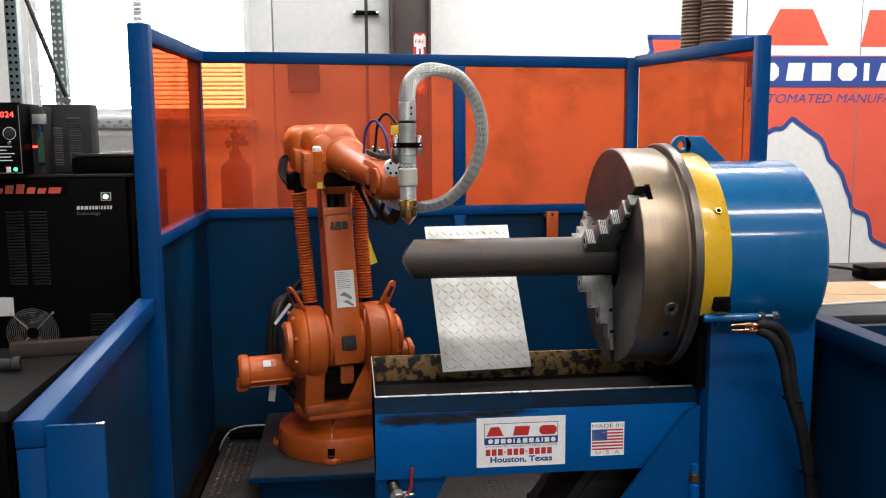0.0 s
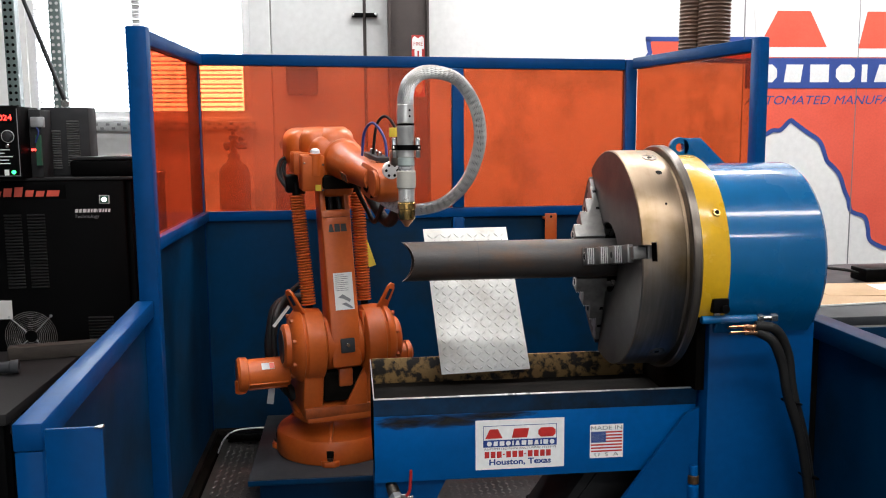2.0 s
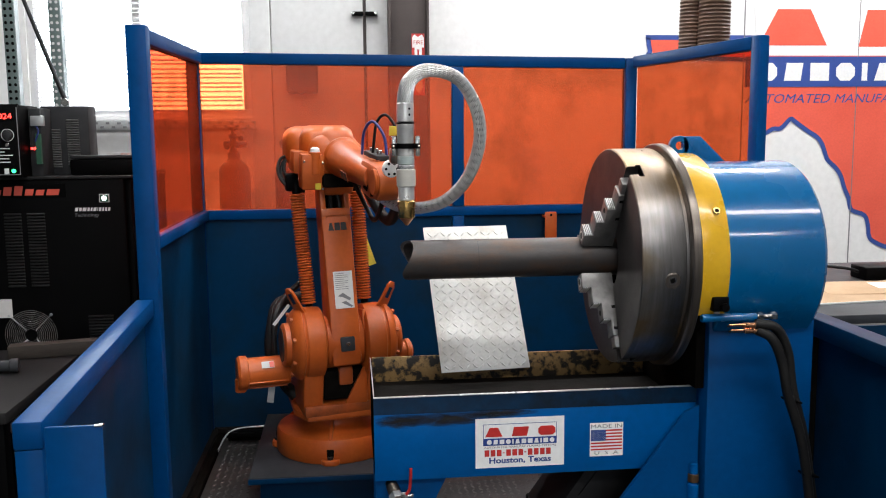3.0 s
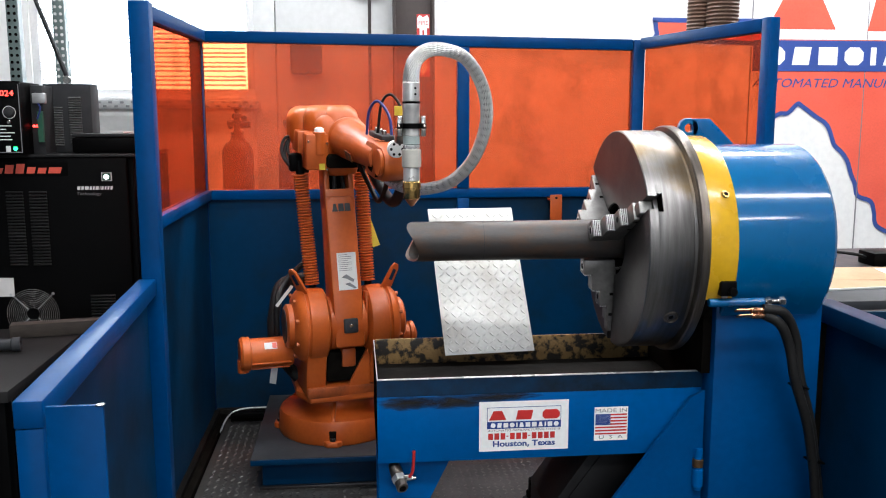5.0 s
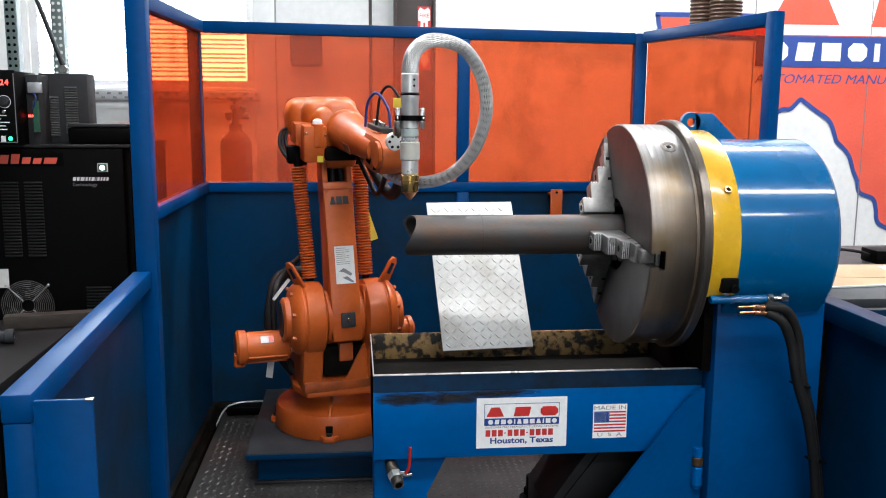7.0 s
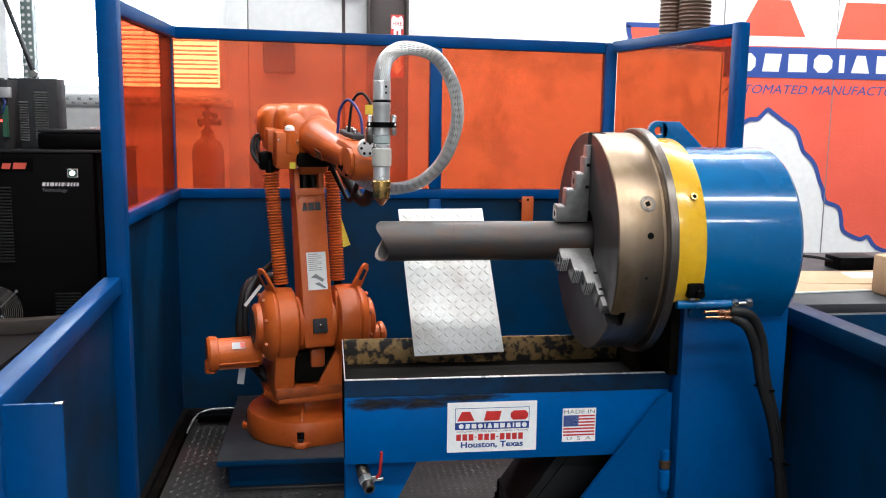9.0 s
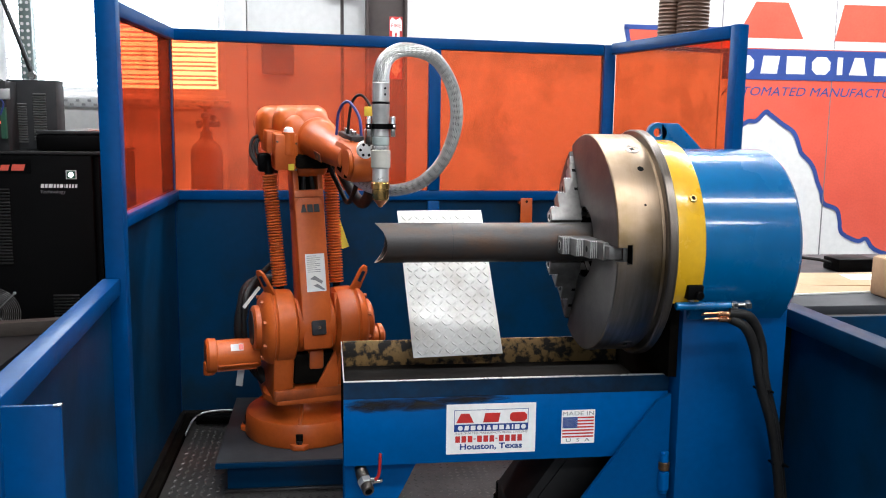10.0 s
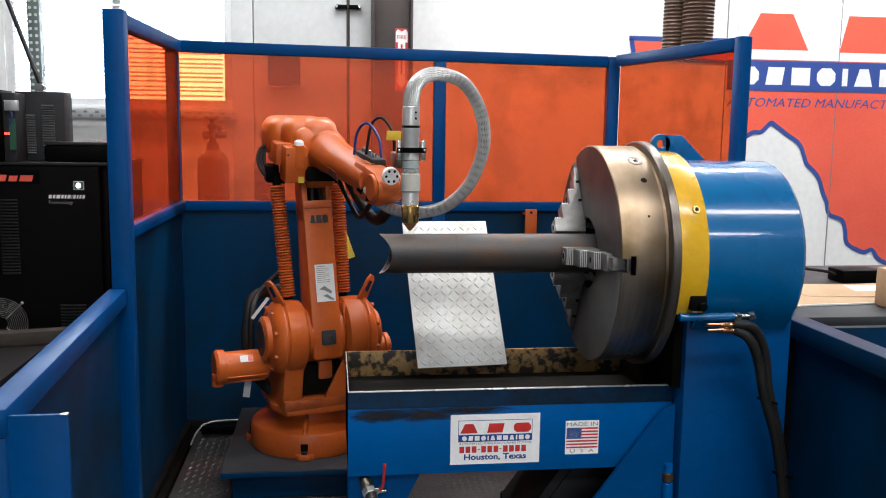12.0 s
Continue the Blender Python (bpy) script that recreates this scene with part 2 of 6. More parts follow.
STICK_WHITE = material("white_sticker_vinyl", (0.90, 0.90, 0.89), (0.85, 0.85, 0.84), rough=0.3, scale=10, bump=0)
STICK_GREY = material("grey_print_ink", (0.22, 0.22, 0.23), rough=0.5, scale=20, bump=0)
INK = material("black_print_ink", (0.03, 0.03, 0.032), rough=0.4, scale=20, bump=0)
BRASS = material("brass", (0.66, 0.43, 0.15), (0.5, 0.31, 0.1), rough=0.26, metal=0.95, scale=20, bump=0.03)
COPPER = material("copper", (0.72, 0.36, 0.2), (0.5, 0.24, 0.12), rough=0.3, metal=0.95, scale=25, bump=0.04)
CERAMIC = material("pale_grey_insulator", (0.50, 0.48, 0.43), (0.42, 0.41, 0.37), rough=0.5, scale=10)
GREENISH = material("grey_green_insulator", (0.40, 0.46, 0.44), (0.33, 0.38, 0.37), rough=0.45, scale=10)
BRAID = material("woven_metal_braid", (0.88, 0.88, 0.86), (0.70, 0.70, 0.68), rough=0.36, metal=0.85, scale=60, fine=250, bump=0.2)
BRAID_CORE = material("dark_braid_gaps", (0.20, 0.20, 0.195), (0.13, 0.13, 0.126), rough=0.45, metal=0.6, scale=60, fine=250, bump=0.2)
CHROME = material("bright_zinc_plating", (0.72, 0.72, 0.70), (0.55, 0.55, 0.53), rough=0.2, metal=1.0, scale=20, bump=0)
GALV = material("galvanised_tray", (0.56, 0.57, 0.57), (0.44, 0.45, 0.46), rough=0.4, metal=0.6, scale=20, bump=0.1)
WIRE = material("chromed_wire", (0.42, 0.42, 0.41), (0.30, 0.30, 0.29), rough=0.28, metal=0.7, scale=20, bump=0)
CARD = material("brown_cardboard", (0.46, 0.31, 0.18), (0.40, 0.26, 0.145), rough=0.8, scale=6, fine=90, bump=0.06)
DUCT = material("brown_flexible_duct", (0.125, 0.070, 0.045), (0.085, 0.050, 0.034), rough=0.5, scale=8, bump=0.1)
WOOD = material("weathered_timber", (0.045, 0.034, 0.026), (0.025, 0.019, 0.015), rough=0.75, scale=5, fine=60, bump=0.15, stretch=(1, 8, 8))
PAPER = material("white_paper", (0.76, 0.75, 0.73), (0.68, 0.67, 0.65), rough=0.7, scale=15, bump=0)
YELLOW_TAG = material("yellow_tag_plastic", (0.82, 0.62, 0.05), rough=0.5, scale=20, bump=0)
RED_PLASTIC = material("red_vinyl_grip", (0.5, 0.02, 0.02), rough=0.35, scale=20)
HOSE_BLUE = material("blue_air_line", (0.03, 0.05, 0.25), rough=0.35, scale=20, bump=0)
PCB = material("green_circuit_board", (0.02, 0.10, 0.055), (0.015, 0.07, 0.04), rough=0.5, scale=60)
LED_RED = glow("red_led", (1.0, 0.04, 0.03), 6)
LED_GREEN = glow("green_led", (0.05, 1.0, 0.25), 3)
LAMP_WHITE = glow("white_indicator", (0.9, 1.0, 0.95), 3)
SOOT = bpy.data.materials.new("soot_smudge")
SOOT.use_nodes = True
sn, sl = SOOT.node_tree.nodes, SOOT.node_tree.links
s_co, s_no, s_len, s_add, s_map = (sn.new(k) for k in ("ShaderNodeTexCoord", "ShaderNodeTexNoise", "ShaderNodeVectorMath", "ShaderNodeMath", "ShaderNodeMapRange"))
s_len.operation = "LENGTH"
s_no.inputs["Scale"].default_value, s_no.inputs["Detail"].default_value = 3.0, 5
sl.new(s_co.outputs["Object"], s_len.inputs[0])
sl.new(s_co.outputs["Object"], s_no.inputs["Vector"])
s_add.operation, s_add.inputs[1].default_value = "MULTIPLY_ADD", 0.9
sl.new(s_no.outputs["Fac"], s_add.inputs[0])
sl.new(s_len.outputs["Value"], s_add.inputs[2])
s_map.inputs["From Min"].default_value, s_map.inputs["From Max"].default_value = 0.55, 1.25
s_map.inputs["To Min"].default_value, s_map.inputs["To Max"].default_value = 0.88, 0.0
sl.new(s_add.outputs[0], s_map.inputs["Value"])
sl.new(s_map.outputs[0], sn["Principled BSDF"].inputs["Alpha"])
sn["Principled BSDF"].inputs["Base Color"].default_value = (0.008, 0.008, 0.009, 1)
sn["Principled BSDF"].inputs["Roughness"].default_value = 0.7
TUBE = glow("fluorescent_tube", (1.0, 0.97, 0.93), 16)
SKYGLOW = glow("bright_hazy_sky", (0.95, 0.98, 1.0), 5)
CURTAIN = curtain("orange_weld_curtain", (0.87, 0.385, 0.22), (0.78, 0.16, 0.058))
# Same sheet; its darker look at a slant is put into the tint.
CURTAIN_SIDE = curtain("side_weld_curtain_darkened", (0.84, 0.27, 0.14), (0.74, 0.13, 0.045))
GLASS = bpy.data.materials.new("window_glass")
GLASS.use_nodes = True
GLASS.node_tree.nodes["Principled BSDF"].inputs["Transmission Weight"].default_value = 1
GLASS.node_tree.nodes["Principled BSDF"].inputs["Roughness"].default_value = 0.0
GLASS.node_tree.nodes["Principled BSDF"].inputs["IOR"].default_value = 1.05


# ---- mesh helpers ----
def merged(bm, tmp, m=None):
    me = bpy.data.meshes.new("t")
    if m is not None:
        bmesh.ops.transform(tmp, matrix=m, verts=tmp.verts)
    tmp.to_mesh(me)
    tmp.free()
    bm.from_mesh(me)
    bpy.data.meshes.remove(me)
    return bm


def box(c, s, bevel=0.0, m=None, bm=None, seg=2):
    """A box of centre c and size s with bevelled edges."""
    bm = bm or bmesh.new()
    t = bmesh.new()
    bmesh.ops.create_cube(t, size=1, matrix=Matrix.Translation(c) @ Matrix.Diagonal((*s, 1)))
    if bevel:
        bmesh.ops.bevel(t, geom=t.edges[:], offset=min(bevel, min(s) * 0.45), segments=seg, affect="EDGES", profile=0.5)
    return merged(bm, t, m)


def span(x0, x1, y0, y1, z0, z1, bevel=0.0, m=None, bm=None):
    return box(((x0 + x1) / 2, (y0 + y1) / 2, (z0 + z1) / 2), (x1 - x0, y1 - y0, z1 - z0), bevel, m, bm)


def lathe(profile, m=None, bm=None, seg=40, closed=False):
    """Profile of (radius, height) turned about z."""
    bm = bm or bmesh.new()
    t = bmesh.new()
    rings = []
    for r, h in profile:
        if r < 1e-6:
            rings.append([t.verts.new((0, 0, h))])
        else:
            rings.append([t.verts.new((r * math.cos(2 * math.pi * k / seg), r * math.sin(2 * math.pi * k / seg), h)) for k in range(seg)])
    pairs = list(zip(rings, rings[1:]))
    if closed:
        pairs.append((rings[-1], rings[0]))
    for a, b in pairs:
        for k in range(seg):
            j = (k + 1) % seg
            if len(a) == 1 and len(b) == 1:
                continue
            if len(a) == 1:
                t.faces.new((a[0], b[j], b[k]))
            elif len(b) == 1:
                t.faces.new((a[k], a[j], b[0]))
            else:
                t.faces.new((a[k], a[j], b[j], b[k]))
    bmesh.ops.recalc_face_normals(t, faces=t.faces[:])
    return merged(bm, t, m)


def cyl(r, h0, h1, m=None, bm=None, seg=32, bevel=0.002, r2=None):
    r2 = r if r2 is None else r2
    b = min(bevel, r * 0.4, r2 * 0.4, abs(h1 - h0) * 0.4)
    return lathe([(0, h0), (r - b, h0), (r, h0 + b), (r2, h1 - b), (r2 - b, h1), (0, h1)], m, bm, seg)


def prism(poly, d0, d1, m=None, bm=None, bevel=0.0):
    """A polygon in the xy plane, extruded from z d0 to d1."""
    bm = bm or bmesh.new()
    t = bmesh.new()
    f = t.faces.new([t.verts.new((x, y, d0)) for x, y in poly])
    g = bmesh.ops.extrude_face_region(t, geom=[f])
    bmesh.ops.translate(t, vec=(0, 0, d1 - d0), verts=[v for v in g["geom"] if isinstance(v, bmesh.types.BMVert)])
    bmesh.ops.recalc_face_normals(t, faces=t.faces[:])
    if bevel:
        bmesh.ops.bevel(t, geom=t.edges[:], offset=bevel, segments=2, affect="EDGES", profile=0.5)
    return merged(bm, t, m)


def spline(pts, n=10):
    """Catmull-Rom points through pts."""
    p = [Vector(q) for q in pts]
    p = [p[0] * 2 - p[1]] + p + [p[-1] * 2 - p[-2]]
    out = []
    for a, b, c, d in zip(p, p[1:], p[2:], p[3:]):
        for k in range(n):
            s = k / n
            out.append(0.5 * ((2 * b) + (c - a) * s + (2 * a - 5 * b + 4 * c - d) * s * s + (3 * b - a - 3 * c + d) * s ** 3))
    return out + [p[-2]]


def tube(pts, r, bm=None, seg=12, ripple=0.0, every=2, m=None):
    """A round tube along pts, with ribs if ripple is given."""
    bm = bm or bmesh.new()
    t = bmesh.new()
    up = Vector((0.13, 0.31, 0.94)).normalized()
    rings = []
    for i, p in enumerate(pts):
        d = (pts[min(i + 1, len(pts) - 1)] - pts[max(i - 1, 0)]).normalized()
        side = up - d * up.dot(d)
        side.normalize()
        up = side
        oth = d.cross(side)
        rr = r + (ripple if ripple and i % every == 0 else 0)
        rings.append([t.verts.new(p + (side * math.cos(2 * math.pi * k / seg) + oth * math.sin(2 * math.pi * k / seg)) * rr) for k in range(seg)])
    for a, b in zip(rings, rings[1:]):
        for k in range(seg):
            j = (k + 1) % seg
            t.faces.new((a[k], a[j], b[j], b[k]))
    t.faces.new(rings[0])
    t.faces.new(rings[-1])
    bmesh.ops.recalc_face_normals(t, faces=t.faces[:])
    return merged(bm, t, m)


def mesh_of(name, bm, mat, angle=38):
    me = bpy.data.meshes.new(name)
    bm.to_mesh(me)
    bm.free()
    me.materials.append(mat)
    me.shade_smooth()
    me.set_sharp_from_angle(angle=radians(angle))
    return me


def part(name, bm, mat, parent=None, label="", m=None):
    """One mesh object under a thing or under a part."""
    ob = new(name, mesh_of(name, bm, mat))
    if parent is not None:
        ob.parent = parent
    if m is not None:
        ob.matrix_basis = m
    if label:
        ob["label"] = label
    return ob


def shared(name, me, parent, m):
    ob = new(name, me)
    ob.parent = parent
    ob.matrix_basis = m
    return ob


def thing(name, label, category, m=None, group="", kind=""):
    ob = new(name)
    if m is not None:
        ob.matrix_basis = m
    return tagged(ob, label, category, group, kind)


def solid(name, bm, mat, label, category, m=None, group="", kind=""):
    """A thing that is a single mesh."""
    return tagged(part(name, bm, mat, m=m), label, category, group, kind)


def lettering(name, words, size, mat, parent, m, shear=0.0, width=1.0, depth=0.0006, bold=0.0):
    """Words in the built-in font, as a mesh lying in its own xy plane."""
    cu = bpy.data.curves.new(name, "FONT")
    cu.body, cu.size, cu.shear, cu.extrude = words, size, shear, depth
    cu.align_x, cu.align_y = "CENTER", "CENTER"
    cu.resolution_u, cu.offset = 3, bold
    tmp = new("tmp_text", cu)
    me = bpy.data.meshes.new_from_object(tmp.evaluated_get(bpy.context.evaluated_depsgraph_get()))
    bpy.data.objects.remove(tmp)
    bpy.data.curves.remove(cu)
    me.materials.clear()
    me.materials.append(mat)
    if width != 1.0:
        me.transform(Matrix.Diagonal((width, 1, 1, 1)))
    ob = new(name, me)
    ob.parent = parent
    ob.matrix_basis = m
    return ob


RX90 = pose(0, 0, 0, 90)      # xy plane to an upright face that looks to -y
ZX = pose(0, 0, 0, 0, 90, 0)  # z axis to x axis


def upright(x, y, z):
    return pose(x, y, z, 90)


# ---- the shop hall ----
X0, X1, Y0, Y1, ZF = -6.0, 7.5, -7.0, 7.0, -0.1


def shop_hall():
    solid("floor", span(X0 - 0.2, X1 + 0.2, Y0 - 0.2, Y1 + 1.0, ZF - 0.2, ZF), CONCRETE, "dark shop floor, toned down to cut bounce light", "floor", kind="structure")
    solid("ceiling", span(X0 - 0.2, X1 + 0.2, Y0 - 0.2, Y1 + 0.2, CEIL, CEIL + 0.1), CEILING, "unseen shop roof, greyed to cut bounce light", "ceiling", kind="structure")
    wx0, wx1, wz0, wz1 = -2.42, -0.762, 1.577, 3.4
    bm = span(X0, wx0, Y1, Y1 + 0.15, ZF, CEIL)
    span(wx1, X1, Y1, Y1 + 0.15, ZF, CEIL, bm=bm)
    span(wx0, wx1, Y1, Y1 + 0.15, ZF, wz0, bm=bm)
    span(wx0, wx1, Y1, Y1 + 0.15, wz1, CEIL, bm=bm)
    north = solid("wall_north", bm, WHITE_WALL, "white metal panel wall with a window", "wall", kind="structure")
    # joints between the wall panels
    for x in (3.235, 4.23):
        part("panel_joint", span(x - 0.004, x + 0.004, Y1 - 0.006, Y1 + 0.001, ZF, CEIL), STICK_GREY, north)
    solid("wall_east", span(X1, X1 + 0.15, Y0, Y1 + 0.15, ZF, CEIL), SIDE_WALL, "unseen side wall, greyed to cut bounce light", "wall", kind="structure")
    solid("wall_west", span(X0 - 0.15, X0, Y0, Y1 + 0.15, ZF, CEIL), SIDE_WALL, "unseen side wall, greyed to cut bounce light", "wall", kind="structure")
    # Unseen wall; its opening is assumed to go with the fill lamp.
    bm = span(X0, -2.8, Y0 - 0.15, Y0, ZF, CEIL)
    span(1.8, X1, Y0 - 0.15, Y0, ZF, CEIL, bm=bm)
    span(-2.8, 1.8, Y0 - 0.15, Y0, 4.1, CEIL, bm=bm)
    solid("wall_south", bm, SIDE_WALL, "unseen grey wall with an assumed opening", "wall", kind="structure")
    # window
    win = thing("window_1", "bright window with half-open white slatted blind", "window", kind="structure")
    for x in (wx0 + 0.03, -1.615, wx1 - 0.03):
        part("window_frame", span(x - 0.03, x + 0.03, Y1 + 0.02, Y1 + 0.08, wz0 + 0.05, wz1 - 0.05, 0.004), SIGN_WHITE, win)
    for z in (wz0 + 0.025, wz1 - 0.025):
        part("window_frame", span(wx0, wx1, Y1 + 0.02, Y1 + 0.08, z - 0.025, z + 0.025, 0.004), SIGN_WHITE, win)
    pane = part("pane", span(wx0 + 0.05, wx1 - 0.05, Y1 + 0.045, Y1 + 0.05, wz0 + 0.05, wz1 - 0.05), GLASS, win)
    pane.visible_shadow = False
    me = mesh_of("slat", box((0, 0, 0), (wx1 - wx0 - 0.14, 0.026, 0.003), 0.0008, m=pose(0, 0, 0, 30)), SIGN_WHITE)
    for k in range(50):
        shared("slat", me, win, pose((wx0 + wx1) / 2, Y1 + 0.0, wz0 + 0.08 + k * 0.035 + 0.004 * math.sin(k * 2.3)))
    solid("window_sill", span(wx0 - 0.05, wx1 + 0.05, Y1 - 0.05, Y1 + 0.02, wz0 - 0.03, wz0 - 0.002, 0.004), SIGN_WHITE, "white painted window sill", "window sill", kind="structure")
    solid("backdrop", span(-4.4, 1.0, Y1 + 0.95, Y1 + 1.0, 0.6, 4.8), SKYGLOW, "bright overcast sky outside", "sky", kind="structure")
    # pale sliding doors beside the column
    door = thing("door_1", "pale grey metal sliding door with a dark latch", "door", kind="structure")
    part("leaf", span(-0.757, -0.597, Y1 - 0.05, Y1 - 0.003, ZF, 3.4, 0.004), GREY_WALL, door)
    part("leaf", span(-0.588, 0.115, Y1 - 0.05, Y1 - 0.003, ZF, 3.4, 0.004), GREY_WALL, door)
    part("leaf", span(0.142, 0.33, Y1 - 0.05, Y1 - 0.003, ZF, 3.4, 0.004), GREY_WALL, door)
    part("seam", span(0.116, 0.141, Y1 - 0.02, Y1 - 0.004, ZF, 3.4), BROWN_STEEL, door)
    for x, sgn in ((0.075, -1), (0.18, 1)):
        latch = part("latch", span(x - 0.045, x + 0.045, Y1 - 0.09, Y1 - 0.051, 2.335, 2.365, 0.004), BLACK, door)
        part("bolt", cyl(0.012, 0, 0.05, upright(x + sgn * 0.035, Y1 - 0.08, 2.35)), CHROME, latch)
    col = thing("steel_column", "dark brown painted steel building column", "column", kind="structure")
    part("web", span(0.315, 0.61, Y1 - 0.16, Y1 - 0.14, ZF, CEIL, 0.003), BROWN_STEEL, col)
    part("flange", span(0.305, 0.325, Y1 - 0.2, Y1 - 0.003, ZF, CEIL, 0.003), BROWN_STEEL, col)
    part("flange", span(0.6, 0.62, Y1 - 0.2, Y1 - 0.003, ZF, CEIL, 0.003), BROWN_STEEL, col)
    # fire arrow
    fs = thing("fire_sign", "red and white arrow sign on the brown column", "sign", upright(0.535, Y1 - 0.163, 0))
    part("board", span(-0.05, 0.05, 1.72, 2.19, 0, 0.003), STICK_RED, fs)
    part("arrow", prism([(-0.028, 1.98), (-0.028, 2.085), (-0.045, 2.085), (-0.045, 2.16), (-0.03, 2.183), (0, 2.165), (0.03, 2.183), (0.045, 2.16), (0.045, 2.085), (0.028, 2.085), (0.028, 1.98), (0.028, 1.80), (0.045, 1.80), (0, 1.735), (-0.045, 1.80), (-0.028, 1.80)], 0.003, 0.0045), STICK_WHITE, fs)
    lettering("word", "FIRE", 0.042, STICK_RED, fs, pose(0, 2.122, 0.006))
    part("bar", span(-0.007, 0.007, 1.84, 2.07, 0.0045, 0.006), STICK_RED, fs)
    # Added for a dark shape behind the curtain; box and conduit are assumed.
    eb = thing("dark_box", "dark box for an unidentified shape behind the curtain", "electrical box")
    part("case", span(-0.48, -0.24, Y1 - 0.15, Y1 - 0.051, 1.737, 1.977, 0.02), BROWN_STEEL, eb)
    part("cover", span(-0.465, -0.255, Y1 - 0.158, Y1 - 0.1505, 1.752, 1.962, 0.006), BROWN_STEEL, eb)
    part("conduit", cyl(0.014, 1.977, 2.0, pose(-0.36, Y1 - 0.09, 0)), BROWN_STEEL, eb)
    # cable tray under the window
    tray = thing("cable_tray", "galvanised perforated cable tray under the window", "cable tray", kind="structure")
    part("tray", span(-2.6, -0.72, Y1 - 0.09, Y1 - 0.055, 1.475, 1.545, 0.003), GALV, tray)
    me = mesh_of("slot", box((0, 0, 0), (0.028, 0.006, 0.018), 0.003), STICK_GREY)
    for k in range(44):
        shared("slot", me, tray, pose(-2.55 + k * 0.042, Y1 - 0.0905, 1.495 + 0.03 * (k % 2)))


def strip_light():
    ob = thing("strip_light", "long white fluorescent ceiling fixture", "ceiling light", pose(STRIPS[0][0], STRIPS[0][1], CEIL), "ceiling strip lights")
    part("housing", box((0, 0, -0.12), (2.7, 0.34, 0.1), 0.01), SIGN_WHITE, ob)
    for y in (-0.08, 0.08):
        part("tube", cyl(0.019, -1.27, 1.27, pose(0, y, -0.2) @ ZX), TUBE, ob)
    for x in (-1.1, 1.1):
        part("hanger", cyl(0.006, -0.08, 0.0, pose(x, 0, 0)), GALV, ob)
    for x, y in STRIPS[1:]:
        copy_thing(ob, pose(x, y, CEIL))


# ---- wall sign ----
def block_letters(parent, mat, x, z, w, h, gap, kinds, d0):
    """A row of plain block shapes, one for each character of a mark."""
    for k in kinds:
        if k == "t":
            poly = [(0, 0), (w * 0.26, h), (w * 0.74, h), (w, 0)]
        elif k == "i":
            poly = [(0, 0), (0, h), (w * 0.3, h), (w * 0.3, 0)]
        elif k == "r":
            c = h * 0.28
            poly = [(c, 0), (0, c), (0, h - c), (c, h), (w - c, h), (w, h - c), (w, c), (w - c, 0)]
        elif k == "s":
            poly = [(0, 0), (w * 0.12, h), (w, h), (w * 0.88, 0)]
        else:
            poly = [(0, 0), (0, h), (w, h), (w, 0)]
        part("block", prism([(x + a, z + b) for a, b in poly], d0, d0 + 0.001), mat, parent)
        x += (w * 0.3 if k == "i" else w) + gap


def wall_sign():
    s = thing("wall_sign", "large red, white and blue company sign with a state map", "sign", upright(0, Y1 - 0.002, 0))
    edge = [(2.42, 2.18), (2.44, 2.08), (2.50, 2.03), (3.30, 2.0), (3.40, 1.9), (3.41, 1.55), (3.412, 1.399), (3.509, 1.44), (3.58, 1.445), (3.659, 1.52), (3.70, 1.50), (3.817, 1.42), (3.90, 1.37),
            (3.946, 1.316), (3.985, 1.22), (4.006, 1.175), (4.08, 1.11), (4.13, 1.04), (4.17, 0.93), (4.211, 0.847), (4.24, 0.75), (4.362, 0.70), (4.40, 0.60), (4.41, 0.53), (4.448, 0.478), (4.584, 0.421), (4.661, 0.441), (4.749, 0.346), (5.0, 0.25), (5.35, -0.02)]
    part("map", prism(edge + [(6.2, 0.3), (6.6, 1.0), (6.6, 2.2)], 0, 0.002), SIGN_RED, s, "red state map shape")
    pts = [p.to_2d() for p in spline([(x, z, 0) for x, z in edge], 4)]
    bm = bmesh.new()
    rows = []
    for k, p in enumerate(pts):
        d = (pts[min(k + 1, len(pts) - 1)] - pts[max(k - 1, 0)]).normalized() * 0.018
        rows.append([bm.verts.new((p.x - d.y * s_, p.y + d.x * s_, z)) for s_, z in ((1, 0.002), (1, 0.0036), (-1, 0.0036), (-1, 0.002))])
    for a, c in zip(rows, rows[1:]):
        for k in range(3):
            bm.faces.new((a[k], a[k + 1], c[k + 1], c[k]))
    bmesh.ops.recalc_face_normals(bm, faces=bm.faces[:])
    part("map_outline", bm, SIGN_BLUE, s, "blue outline of the map")
    part("map_outline", span(2.40, 3.36, 2.165, 2.203, 0.002, 0.0036), SIGN_BLUE, s)
    part("white_field", prism([(3.36, 2.04), (3.30, 2.52), (6.6, 2.52), (6.6, 2.04)], 0.002, 0.004), SIGN_WHITE, s)
    part("blue_band", span(3.25, 6.62, 1.785, 2.032, 0.004, 0.006), SIGN_BLUE, s)
    # the company mark as plain blocks
    block_letters(s, SIGN_RED, 3.36, 2.122, 0.59, 0.292, 0.28, "t", 0.004)
    block_letters(s, SIGN_RED, 4.228, 2.112, 0.55, 0.30, 0.33, "sr", 0.004)
    block_letters(s, SIGN_WHITE, 3.36, 1.835, 0.165, 0.145, 0.062, "rsbritbbtibr", 0.006)
    lettering("tagline", "AUTOMATED MANUFACTURING SYSTEMS", 0.105, SIGN_BLUE, s, pose(4.41, 1.685, 0.0035), shear=0.25, width=1.16)


